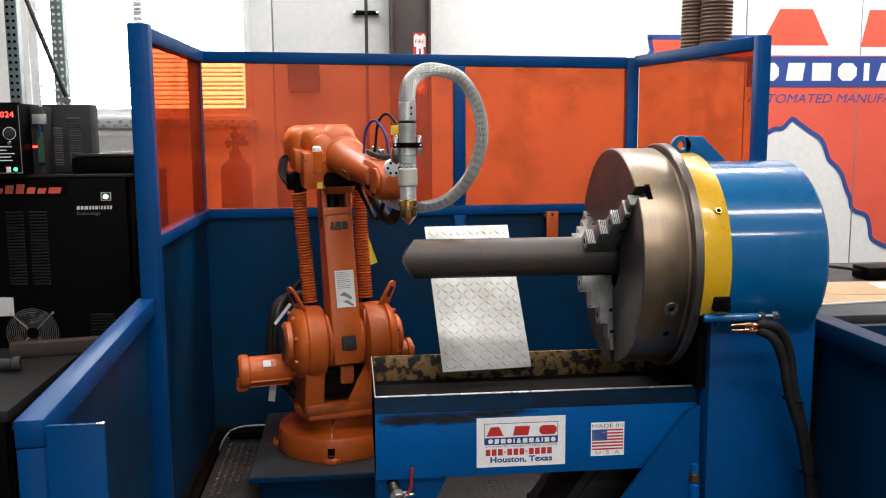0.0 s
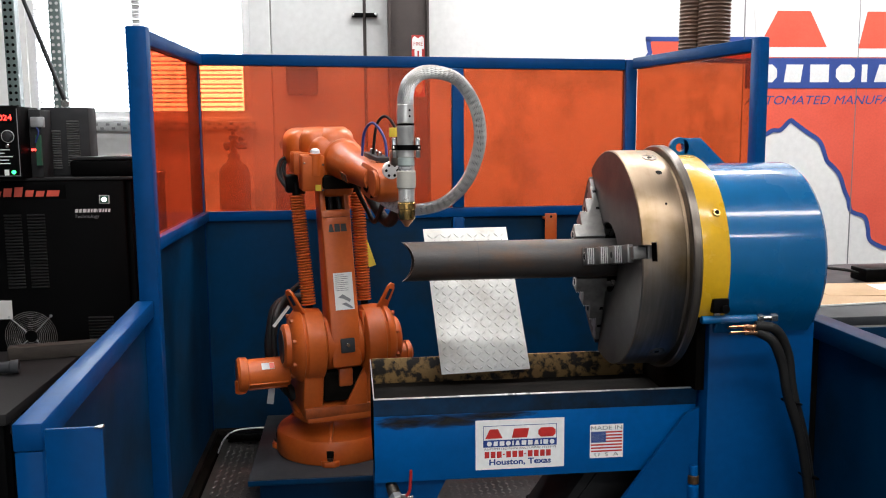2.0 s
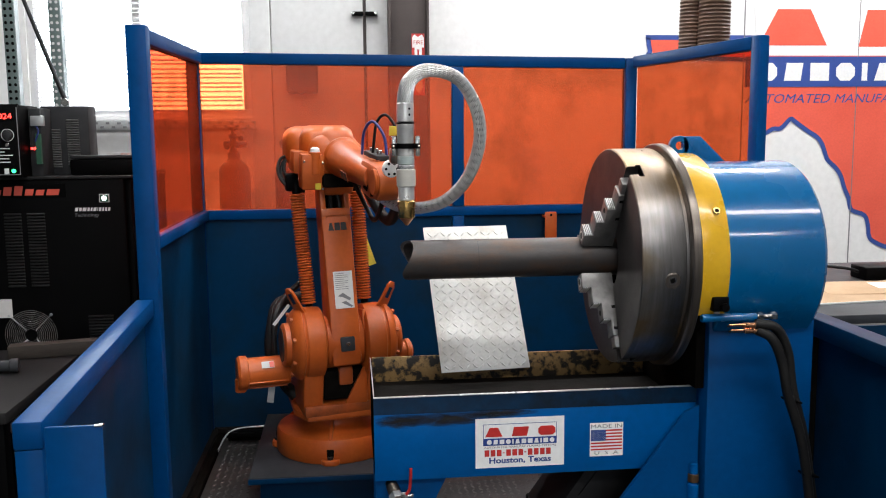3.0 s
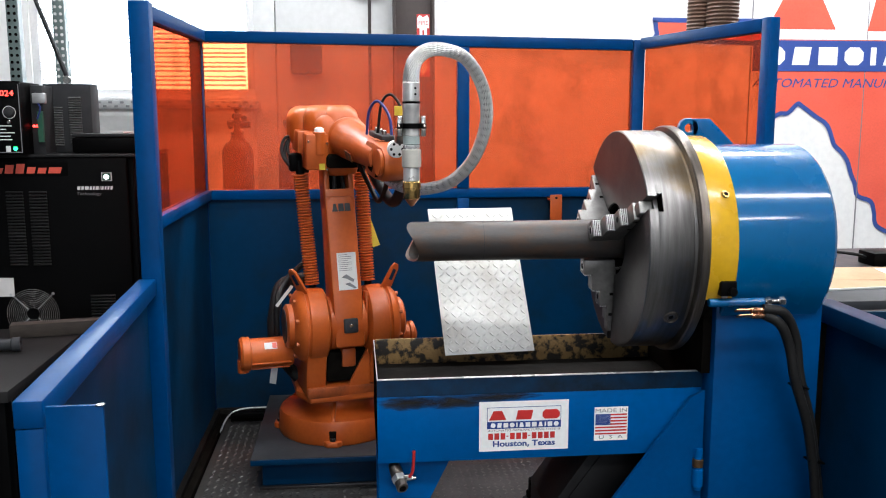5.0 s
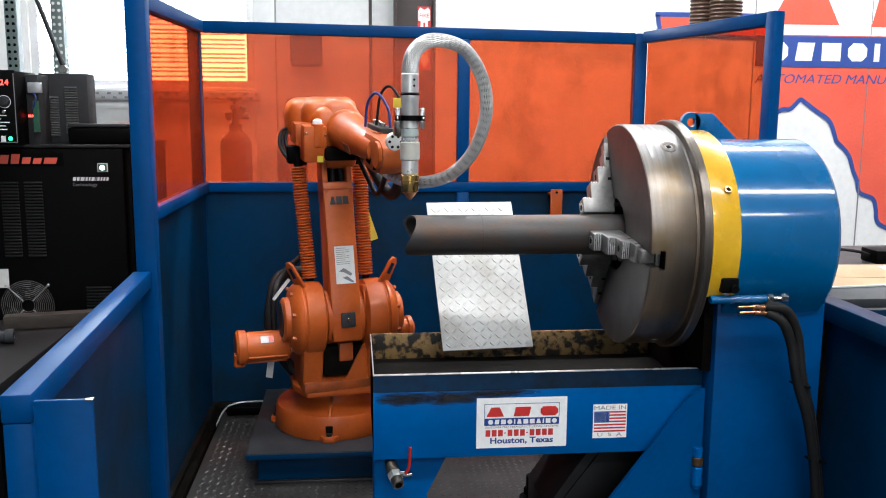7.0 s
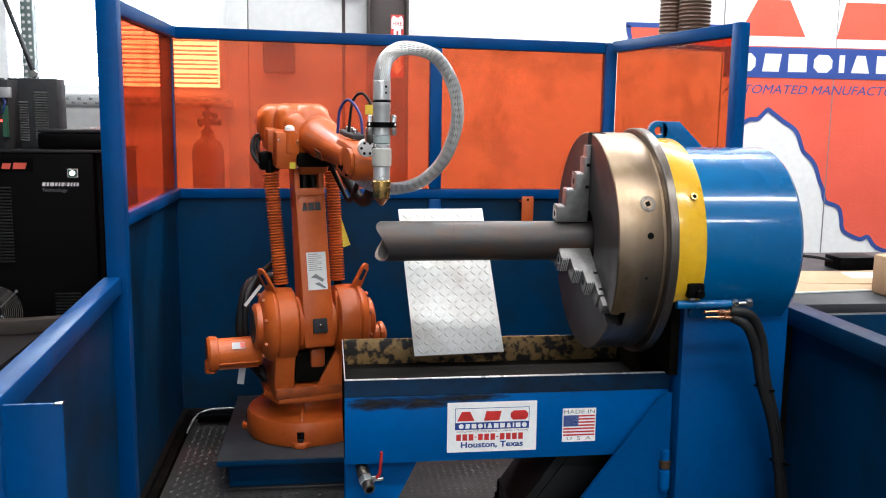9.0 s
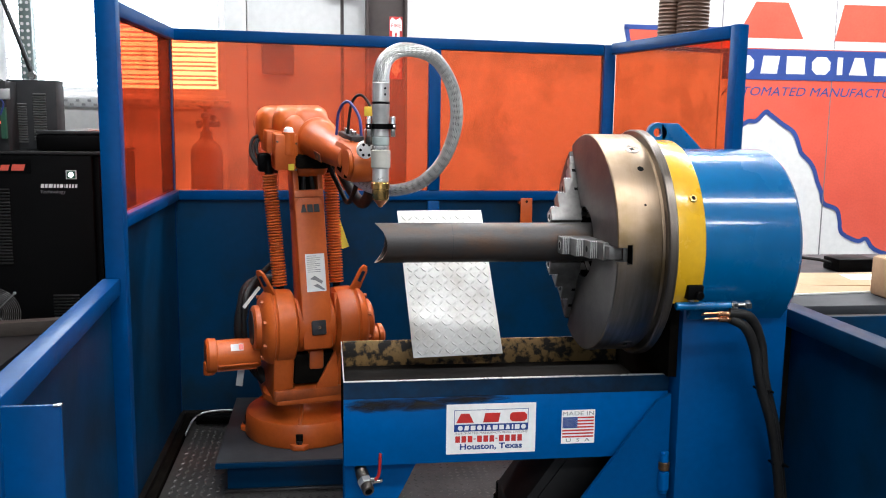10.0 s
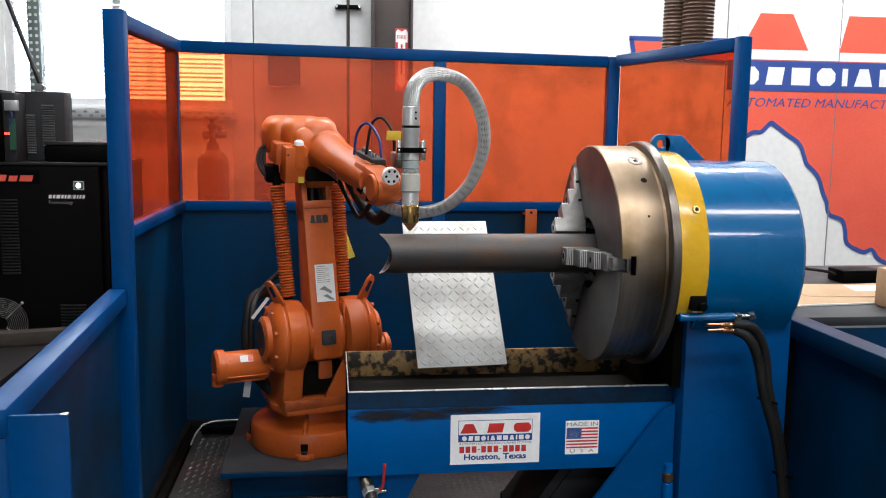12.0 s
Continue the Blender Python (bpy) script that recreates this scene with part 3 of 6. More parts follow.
# ---- the weld booth ----
def booth():
    b = thing("weld_booth", "blue steel weld booth with orange see-through curtain panels", "booth", kind="structure")
    H, M = 1.763, 1.079

    def rail(name, x0, x1, y0, y1, z0, z1):
        return part(name, span(x0, x1, y0, y1, z0, z1, 0.005), BOOTH_BLUE, b)

    xl, xr, yb = -0.67, 1.31, 4.03
    # back wall
    RISE = 0.024
    part("top_rail", span(0, xr - 0.02 - xl, 0, 0.05, -0.05, 0, 0.005, pose(xl, yb, H + RISE, 0, 0.70, 0)), BOOTH_BLUE, b)
    rail("mid_rail", xl, xr - 0.02, yb, yb + 0.05, M - 0.045, M)
    rail("post", xl - 0.055, xl - 0.001, yb - 0.004, yb + 0.052, 0, H + RISE - 0.002)
    rail("post", xr - 0.019, xr + 0.036, yb - 0.004, yb + 0.052, 0, H - 0.002)
    rail("post", 0.468, 0.524, yb - 0.003, yb + 0.045, M, H - 0.041)
    rail("post", 0.468, 0.524, yb - 0.003, yb + 0.045, 0, M - 0.045)
    part("curtain_panel", span(xl, 0.468, yb + 0.02, yb + 0.024, M, H - 0.015), CURTAIN, b, "orange see-through curtain sheet")
    part("curtain_panel", span(0.524, xr - 0.019, yb + 0.02, yb + 0.024, M, H - 0.025), CURTAIN, b, "orange see-through curtain sheet")
    part("sheet_panel", span(xl, xr - 0.019, yb + 0.02, yb + 0.026, 0.05, M - 0.045), BLUE_SHEET, b, "blue painted steel sheet, darkened for booth shade")
    part("bottom_rail", span(xl, xr - 0.02, yb - 0.002, yb + 0.05, 0, 0.05, 0.005), DARK_MATTE, b)
    # left wall, tall part
    ya = 2.875
    part("top_rail", span(xl - 0.028, xl + 0.018, 0, yb - ya - 0.064, -0.05, 0, 0.005, pose(0, ya + 0.06, H, 1.23, 0, 0)), BOOTH_BLUE, b)
    rail("mid_rail", xl - 0.028, xl + 0.02, ya + 0.06, yb - 0.004, M - 0.045, M)
    rail("post", xl - 0.031, xl + 0.033, ya, ya + 0.06, 0, H + 0.002)
    part("curtain_panel", span(xl - 0.008, xl - 0.004, ya + 0.06, yb - 0.004, M, H - 0.02), CURTAIN_SIDE, b, "orange see-through curtain sheet, tinted darker for the slant view")
    part("sheet_panel", span(xl - 0.008, xl - 0.002, ya + 0.06, yb - 0.004, 0.05, M - 0.045), BLUE_SHEET, b)
    part("bottom_rail", span(xl - 0.028, xl + 0.02, ya + 0.06, yb - 0.004, 0, 0.05, 0.005), DARK_MATTE, b)
    # left wall, low part and its return
    yf, L = 1.62, 0.885
    lw = pose(-0.71, ya - 0.002, 0, 0, 0, 3.1)
    n = ya - yf
    part("top_rail", span(0, 0.055, -n, -0.001, L - 0.055, L, 0.005, lw), BOOTH_BLUE, b)
    part("post", span(0.0015, 0.053, -n + 0.002, -n + 0.06, 0, L - 0.055, 0.004, lw), BOOTH_BLUE, b)
    part("sheet_panel", span(0.02, 0.026, -n + 0.06, -0.02, 0.03, L - 0.055, m=lw), BLUE_SHEET, b)
    part("bottom_rail", span(0.003, 0.05, -n + 0.06, -0.02, -0.02, 0.05, 0.004, lw), BOOTH_BLUE, b)
    ret = part("return_panel", span(-0.5795, -0.476, yf - 0.012, yf - 0.002, ZF, L - 0.008, 0.002), BOOTH_BLUE, b)
    part("worn_edge", span(-0.489, -0.474, yf - 0.014, yf + 0.001, L - 0.0095, L - 0.0065, 0.001), CHROME, ret, "bare chipped metal edge")
    # right wall, flared outwards
    m = pose(xr + 0.01, yb - 0.02, 0, 0, 0, -74.3)
    ln = 0.865
    part("top_rail", span(0.03, ln - 0.05, -0.025, 0.025, -0.05, 0, 0.005, m @ pose(0, 0, H, 0, -0.55, 0)), BOOTH_BLUE, b)
    part("mid_rail", span(0.03, ln - 0.05, -0.025, 0.025, M - 0.045, M, 0.005, m), BOOTH_BLUE, b)
    part("post", span(ln - 0.05, ln - 0.002, -0.022, 0.026, 0, H + 0.010, 0.005, m), BOOTH_BLUE, b)
    part("curtain_panel", span(0.04, ln - 0.05, -0.003, 0.001, M, H - 0.03, m=m), CURTAIN, b, "orange see-through curtain sheet")
    part("sheet_panel", span(0.04, ln - 0.05, -0.003, 0.003, 0.05, M - 0.045, m=m), BLUE_SHEET, b)


def low_wall():
    w = thing("low_side_wall", "low blue steel booth wall with a box top rail", "booth wall", kind="structure")
    # Rail takes the sheet's shade-darkened blue.
    part("top_rail", span(1.365, 1.435, 0.7, 2.48, 0.80, 0.857, 0.006), BLUE_SHEET, w)
    # Post coloured black because the gap beside it lies in shade.
    part("post", span(1.37, 1.43, 2.42, 2.476, 0, 0.80, 0.004), BLACK_GRIME_SHADE, w, "end post blackened to stand for shade")
    part("sheet_panel", span(1.392, 1.40, 0.72, 2.42, 0.0, 0.80), BLUE_SHEET, w)
    part("sheet_panel", span(1.436, 1.9, 2.44, 2.448, 0.0, 0.82), BLUE_SHEET, w)


def tread_mesh(x0, x1, y0, y1, pitch, length, width, height):
    """Raised lozenges in crossing pairs over a rectangle in the xy plane."""
    verts, faces = [], []
    ny, nx = int((y1 - y0) / pitch), int((x1 - x0) / pitch)
    for j in range(ny):
        for i in range(nx):
            cx, cy = x0 + (i + 0.5) * pitch, y0 + (j + 0.5) * pitch
            a = radians(45 if (i + j) % 2 else -45)
            ca, sa = math.cos(a), math.sin(a)
            k = len(verts)
            for u, v, z in ((-length, 0, 0), (0, -width, 0), (length, 0, 0), (0, width, 0), (-length * 0.5, 0, height), (0, -width * 0.3, height), (length * 0.5, 0, height), (0, width * 0.3, height)):
                verts.append((cx + u * ca - v * sa, cy + u * sa + v * ca, z))
            faces += [(k + 4, k + 5, k + 6, k + 7), (k, k + 1, k + 5, k + 4), (k + 1, k + 2, k + 6, k + 5), (k + 2, k + 3, k + 7, k + 6), (k + 3, k, k + 4, k + 7)]
    me = bpy.data.meshes.new("tread_pattern")
    me.from_pydata(verts, [], faces)
    return me


def booth_floor():
    f = thing("skid_floor", "worn grey steel tread-plate skid floor inside the booth", "floor", kind="structure")
    part("deck", span(-0.72, 1.95, 1.0, 4.08, ZF, -0.001, 0.003), FLOOR_PLATE, f)
    me = tread_mesh(-0.6, 1.0, 2.2, 4.0, 0.029, 0.0115, 0.0042, 0.0022)
    me.materials.append(FLOOR_TREAD)
    ob = new("tread_pattern", me)
    ob.parent = f
    ob["kind"] = "stuff"
    part("edge_angle", span(-0.655, -0.62, 2.9, 4.02, 0.0, 0.03, 0.004), BLACK_GRIME_SHADE, f)
    part("edge_angle", span(-0.6, 1.28, 3.985, 4.02, 0.0, 0.035, 0.004), BLACK_GRIME_SHADE, f)
    # Black box added to darken the space under the trough.
    k = thing("under_trough_box", "black box added for the dark space under the trough", "cabinet")
    plate = Matrix(((1, 0, 0, 0), (0, 0, 1, 0), (0, 1, 0, 0), (0, 0, 0, 1)))
    part("body", prism([(0.735, 0.434), (0.95, 0.434), (0.95, 0.0), (0.57, 0.0), (0.57, 0.20)], 2.50, 2.76, plate, bevel=0.004), BENCH, k)
    part("front_cover", prism([(0.755, 0.41), (0.93, 0.41), (0.93, 0.03), (0.60, 0.03), (0.60, 0.20)], 2.492, 2.499, plate, bevel=0.002), BENCH, k)
    s = thing("leveling_foot", "black threaded leveling foot on the floor", "machine foot")
    part("pad", cyl(0.045, 0, 0.02, pose(0.63, 2.98, 0)), BLACK, s)
    part("stud", cyl(0.022, 0.02, 0.10, pose(0.63, 2.98, 0)), BLACK, s)
    part("nut", cyl(0.03, 0.03, 0.055, pose(0.63, 2.98, 0), seg=6), BLACK_GRIME_SHADE, s)
    c = thing("floor_conduit", "grey cable loop beside the pedestal", "cable")
    part("cable", tube(spline([(-0.62, 3.80, 0.02), (-0.60, 3.92, 0.05), (-0.55, 3.955, 0.07), (-0.44, 3.96, 0.075), (-0.2, 3.96, 0.07)], 8), 0.0042), GALV, c)
    part("plug", span(-0.60, -0.43, 3.93, 3.97, 0.035, 0.06, 0.006), BLACK, c)


# ---- trough and headstock ----
def trough():
    t = thing("slag_trough", "blue welded slag trough with a grimy black inside", "trough")
    x0, x1, y0, y1, z0, z1 = 0.046, 0.983, 2.352, 2.80, 0.437, 0.680
    part("front_plate", span(x0, x1, y0, y0 + 0.008, z0, z1 - 0.05, 0.001), BLUE, t)
    bm = prism([(0, 0), (-0.006, 0.05), (-0.001, 0.05), (0.006, 0.0)], x0, x1, Matrix(((0, 0, 1, 0), (1, 0, 0, y0), (0, 1, 0, z1 - 0.0495), (0, 0, 0, 1))))
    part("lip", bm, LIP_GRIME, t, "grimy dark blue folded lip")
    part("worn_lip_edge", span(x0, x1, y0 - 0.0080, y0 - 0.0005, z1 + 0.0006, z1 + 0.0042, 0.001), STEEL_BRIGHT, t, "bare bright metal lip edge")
    part("end_plate", span(x0, x0 + 0.006, y0 + 0.009, y1, z0, z1, 0.001), BLACK_GRIME_SHADE, t)
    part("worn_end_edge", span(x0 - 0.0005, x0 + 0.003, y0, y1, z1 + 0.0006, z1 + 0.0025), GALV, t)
    part("end_plate", span(x1 - 0.006, x1, y0 + 0.009, y1, z0, z1, 0.001), BLACK_GRIME_SHADE, t)
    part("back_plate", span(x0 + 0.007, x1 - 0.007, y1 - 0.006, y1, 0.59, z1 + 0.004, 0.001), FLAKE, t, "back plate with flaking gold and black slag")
    part("tray_floor", span(x0 + 0.007, x1 - 0.007, y0 + 0.009, y1 - 0.007, 0.585, 0.60), DARK_MATTE, t, "dark tray floor")
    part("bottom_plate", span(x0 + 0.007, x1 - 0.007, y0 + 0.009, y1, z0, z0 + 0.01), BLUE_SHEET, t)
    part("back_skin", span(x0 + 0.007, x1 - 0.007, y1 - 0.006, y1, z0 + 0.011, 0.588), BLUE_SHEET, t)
    # scorch marks on the front
    me = mesh_of("scorch_mark", prism([(math.cos(a) * (1 + 0.12 * math.sin(5 * a)), math.sin(a) * (1 + 0.2 * math.sin(3 * a))) for a in [k * 0.2618 for k in range(24)]], 0, 0.0006), SOOT)
    for x, z, a, c in ((0.13, 0.611, 0.11, 0.026), (0.26, 0.612, 0.19, 0.026), (0.40, 0.622, 0.14, 0.016)):
        shared("scorch_mark", me, t, upright(x, y0 - 0.0002, z) @ Matrix.Diagonal((a, c, 1, 1)))
    # support leg, tapered, under the free end
    leg = Matrix(((1, 0, 0, 0), (0, 0, 1, 0), (0, 1, 0, 0), (0, 0, 0, 1)))
    part("support_leg", prism([(0.05, z0 - 0.002), (0.262, z0 - 0.002), (0.20, 0.31), (0.20, 0.0), (0.05, 0.0)], 2.40, 2.412, leg), BLUE, t)
    part("support_leg", prism([(0.05, z0 - 0.002), (0.262, z0 - 0.002), (0.20, 0.31), (0.20, 0.0), (0.05, 0.0)], 2.74, 2.752, leg), BLUE, t)
    # drain valve on a threaded stub
    vm = pose(0.094, 2.400, 0.408, 112, 0, 14)
    v = part("drain_valve", cyl(0.0165, -0.09, 0.006, vm @ pose(0, 0, 0, 180)), STEEL_FLANGE, t, "dull steel ball valve with a red lever")
    for q in range(6):
        part("thread_ring", lathe([(0.0165, 0), (0.0182, 0.002), (0.0165, 0.004)], vm @ pose(0, 0, 0.012 + q * 0.005), seg=20), STEEL_FLANGE, v)
    part("valve_nut", cyl(0.021, 0.044, 0.066, vm, seg=6), GALV, v)
    part("bore", cyl(0.010, 0.0901, 0.091, vm), BLACK, v)
    part("stem", cyl(0.006, 0, 0.034, vm @ pose(0.016, 0, 0.055, 0, 90)), CHROME, v)
    part("lever_root", box((0.128, 2.338, 0.402), (0.022, 0.006, 0.012), 0.002, None), CHROME, v)
    part("lever", tube(spline([(0.134, 2.335, 0.402), (0.142, 2.332, 0.416), (0.145, 2.33, 0.44), (0.147, 2.328, 0.480)], 5), 0.0045), RED_PLASTIC, v, "red vinyl lever grip")
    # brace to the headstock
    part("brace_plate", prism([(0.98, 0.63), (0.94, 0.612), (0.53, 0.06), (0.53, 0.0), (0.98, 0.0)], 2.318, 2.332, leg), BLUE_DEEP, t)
    hp = part("hinge_pin", cyl(0.013, 0.335, 0.46, pose(0.967, 2.316, 0)), BLUE, t)
    part("pin_collar", cyl(0.016, 0.405, 0.43, pose(0.967, 2.316, 0)), RUST, hp, "rusty bronze collar")
    part("pin_collar", cyl(0.0165, 0.345, 0.40, pose(0.967, 2.316, 0)), BLUE, hp)


def sticker():
    s = thing("maker_sticker", "white company sticker with red, blue and black print on the trough", "sticker", upright(0.334, 2.3515, 0.4612))
    w, h = 0.258, 0.1465
    part("backing", span(0, w, 0, h, 0, 0.0008), STICK_WHITE, s)
    part("frame_line", span(0.022, w - 0.022, 0.128, 0.1295, 0.0008, 0.0012), STICK_BLUE, s)
    for x in (0.022, w - 0.0235):
        part("frame_line", span(x, x + 0.0015, 0.085, 0.128, 0.0008, 0.0012), STICK_BLUE, s)
    block_letters(s, STICK_RED, 0.028, 0.092, 0.05, 0.027, 0.027, "tsr", 0.0008)
    part("blue_band", span(0.022, w - 0.022, 0.066, 0.087, 0.0008, 0.0012), STICK_BLUE, s)
    block_letters(s, STICK_WHITE, 0.033, 0.070, 0.0135, 0.013, 0.0048, "rsbritbbtibr", 0.0012)
    lettering("tagline", "AUTOMATED MANUFACTURING SYSTEMS", 0.0085, STICK_GREY, s, pose(w / 2, 0.0605, 0.001), shear=0.2, width=1.3, depth=0.0002)
    # number line as plain bars
    x = 0.026
    for n in (3, 3, 4):
        for _ in range(n):
            part("bar", span(x, x + 0.0135, 0.034, 0.053, 0.0008, 0.0012), STICK_RED, s)
            x += 0.0178
        part("bar", span(x - 0.001, x + 0.005, 0.042, 0.045, 0.0008, 0.0012), STICK_RED, s) if n == 3 else None
        x += 0.0095
    lettering("place_name", "Houston, Texas", 0.0235, STICK_BLUE, s, pose(w / 2, 0.0205, 0.001), width=1.2, depth=0.0002, bold=0.0007)
    f = thing("flag_sticker", "small white sticker with a striped flag on the trough", "sticker", upright(0.668, 2.3515, 0.481))
    part("backing", span(0, 0.0985, 0, 0.1, 0, 0.0008), STICK_WHITE, f)
    for k in range(13):
        if k % 2 == 0:
            part("stripe", span(0.003, 0.0955, 0.018 + k * 0.0047, 0.018 + (k + 1) * 0.0047, 0.0008, 0.0011), STICK_RED, f)
    part("canton", span(0.003, 0.047, 0.0462, 0.0791, 0.0008, 0.0014), STICK_BLUE, f)
    me = mesh_of("star", prism([(0.0011 * (1 if k % 2 else 0.42) * math.sin(k * math.pi / 5), 0.0011 * (1 if k % 2 else 0.42) * math.cos(k * math.pi / 5)) for k in range(10)], 0, 0.0003), STICK_WHITE)
    for r in range(9):
        for c in range(6 if r % 2 == 0 else 5):
            shared("star", me, f, pose(0.0066 + 0.0074 * c + (0 if r % 2 == 0 else 0.0037), 0.0495 + r * 0.0033, 0.0014))
    lettering("words", "MADE IN", 0.0165, STICK_GREY, f, pose(0.049, 0.089, 0.001), width=1.45, depth=0.0002)
    lettering("words", "U  S  A", 0.0145, STICK_GREY, f, pose(0.049, 0.0095, 0.001), width=1.7, depth=0.0002)


AX_Y, AX_Z = 2.486, 1.0495
FACE_X = 0.752


def headstock():
    h = thing("headstock", "blue enamelled positioner headstock with a yellow ring", "machine")
    m = pose(0, AX_Y, AX_Z) @ ZX
    part("drum", lathe([(0, 1.0), (0.272, 1.0), (0.276, 1.004), (0.276, 1.280), (0.266, 1.292), (0, 1.292)], m, seg=96), BLUE_GLOSS, h, "glossy blue drum housing")
    bm = bmesh.new()
    rows = []
    for k in range(97):
        a = radians(-26 + 232 * k / 96)
        rows.append([bm.verts.new((x, AX_Y - q * math.cos(a), AX_Z + q * math.sin(a))) for q, x in ((0.264, 0.915), (0.299, 0.915), (0.301, 0.917), (0.301, 0.995), (0.297, 1.001), (0.264, 1.001))])
    for p, q in zip(rows, rows[1:]):
        for k in range(6):
            bm.faces.new((p[k], p[(k + 1) % 6], q[(k + 1) % 6], q[k]))
    bm.faces.new(rows[0]), bm.faces.new(rows[-1])
    bmesh.ops.recalc_face_normals(bm, faces=bm.faces[:])
    ring = part("yellow_ring", bm, YELLOW, h, "bright yellow guard arc")
    me = mesh_of("screw", cyl(0.008, 0, 0.009, seg=12), STEEL_BRIGHT)
    for a in (24, 110, 165):
        shared("screw", me, ring, pose(0.975, AX_Y, AX_Z, a - 0, 0, 0) @ pose(0, -0.2995, 0) @ RX90)
    sock = part("oil_port", cyl(0.011, 0, 0.006, pose(0.972, AX_Y, AX_Z, -30) @ pose(0, -0.300, 0) @ RX90, seg=16), BRASS, ring)
    part("port_hole", cyl(0.006, 0.006, 0.0065, pose(0.972, AX_Y, AX_Z, -30) @ pose(0, -0.300, 0) @ RX90, seg=16), BLACK, sock)
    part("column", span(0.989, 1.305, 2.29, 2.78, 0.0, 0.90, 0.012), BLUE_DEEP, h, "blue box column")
    # Black plate added over the column's side to darken the gap.
    part("added_gap_plate", span(0.962, 0.9885, 2.31, 2.79, 0.684, 0.90, 0.002), BLACK_GRIME_SHADE, h)
    # Black hub fills the dark space behind the flange.
    part("hub", lathe([(0.0, 0.9145), (0.262, 0.9145), (0.262, 0.972), (0.0, 0.972)], m, seg=72), BLACK_GRIME_SHADE, h, "black spindle hub")
    part("base_flange", span(0.93, 1.34, 2.25, 2.82, 0.0, 0.02, 0.004), BLUE, h)
    # weld bead under the drum
    part("weld_bead", tube([Vector((1.03 + 0.025 * k, 2.289 + 0.001 * math.sin(k * 2.1), 0.872 + 0.001 * math.cos(k * 1.7))) for k in range(11)], 0.004), BLUE, h)
    # lifting lug on top
    lm = upright(1.078, AX_Y + 0.08, AX_Z + 0.29)
    lug = prism([(-0.075, 0.060), (-0.02, 0.060), (0.078, -0.035), (0.078, -0.06), (-0.02, -0.06), (-0.03, -0.010), (-0.045, 0.004), (-0.070, 0.004)], -0.011, 0.011, lm, bevel=0.002)
    lathe([(0.0135, -0.011), (0.0285, -0.011), (0.0300, -0.009), (0.0300, 0.009), (0.0285, 0.011), (0.0135, 0.011)], lm @ pose(-0.084, 0.032, 0), lug, seg=36, closed=True)
    part("lifting_lug", lug, BLUE_GLOSS, h, "blue lifting lug with a round eye")
    # ground clamp block, rod and lugs
    blk = part("brush_block", span(0.955, 1.0, 2.185, 2.23, 0.932, 0.972, 0.004), BLACK, h)
    part("screw_head", cyl(0.012, 0, 0.012, upright(0.985, 2.184, 0.945), seg=12), BLACK, blk)
    rod = part("tension_rod", cyl(0.0115, 0.93, 1.085, pose(0, 2.205, 0.912) @ ZX), BLUE_GLOSS, h)
    part("rod_nut", cyl(0.0135, 1.09, 1.104, pose(0, 2.205, 0.912) @ ZX, seg=6), CHROME, rod)
    part("rod_thread", cyl(0.008, 1.085, 1.13, pose(0, 2.205, 0.912) @ ZX), CHROME, rod)
    part("rod_head", cyl(0.0135, 1.125, 1.143, pose(0, 2.205, 0.912) @ ZX, seg=6), CHROME, rod)
    for z, x0 in ((0.893, 1.03), (0.878, 1.035)):
        lugp = part("cable_lug", prism([(x0 - 0.03, -0.009), (x0 + 0.01, -0.011), (x0 + 0.04, -0.008), (x0 + 0.04, 0.008), (x0 + 0.01, 0.011), (x0 - 0.03, 0.009)], -0.002, 0.002, pose(0, 2.188, z, -30), bevel=0.0006), COPPER, h, "bare copper cable lug")
        part("lug_barrel", cyl(0.008, x0 + 0.01, x0 + 0.05, pose(0, 2.187, z) @ ZX, seg=12), COPPER, lugp)
    c = thing("ground_cables", "pair of black rubber ground cables hanging from the headstock", "cable")
    part("cable", tube(spline([(1.075, 2.187, 0.896), (1.13, 2.18, 0.885), (1.172, 2.19, 0.815), (1.190, 2.19, 0.71), (1.230, 2.195, 0.58), (1.264, 2.21, 0.44), (1.291, 2.22, 0.30), (1.305, 2.2, 0.1), (1.33, 2.1, 0.012), (1.36, 1.7, 0.012)], 8), 0.0135), RUBBER, c)
    part("cable", tube(spline([(1.08, 2.187, 0.880), (1.12, 2.175, 0.855), (1.150, 2.175, 0.79), (1.168, 2.17, 0.70), (1.211, 2.175, 0.58), (1.247, 2.19, 0.44), (1.271, 2.2, 0.30), (1.285, 2.17, 0.1), (1.30, 2.1, 0.012), (1.32, 1.7, 0.012)], 8), 0.0135), RUBBER, c)
    for x, z in ((1.186, 0.68), (1.252, 0.46)):
        part("cable_tie", box((0, 0, 0), (0.048, 0.034, 0.006), 0.002, pose(x, 2.184 + (0.012 if z < 0.5 else 0), z, 0, 12, 0)), BLACK, c)


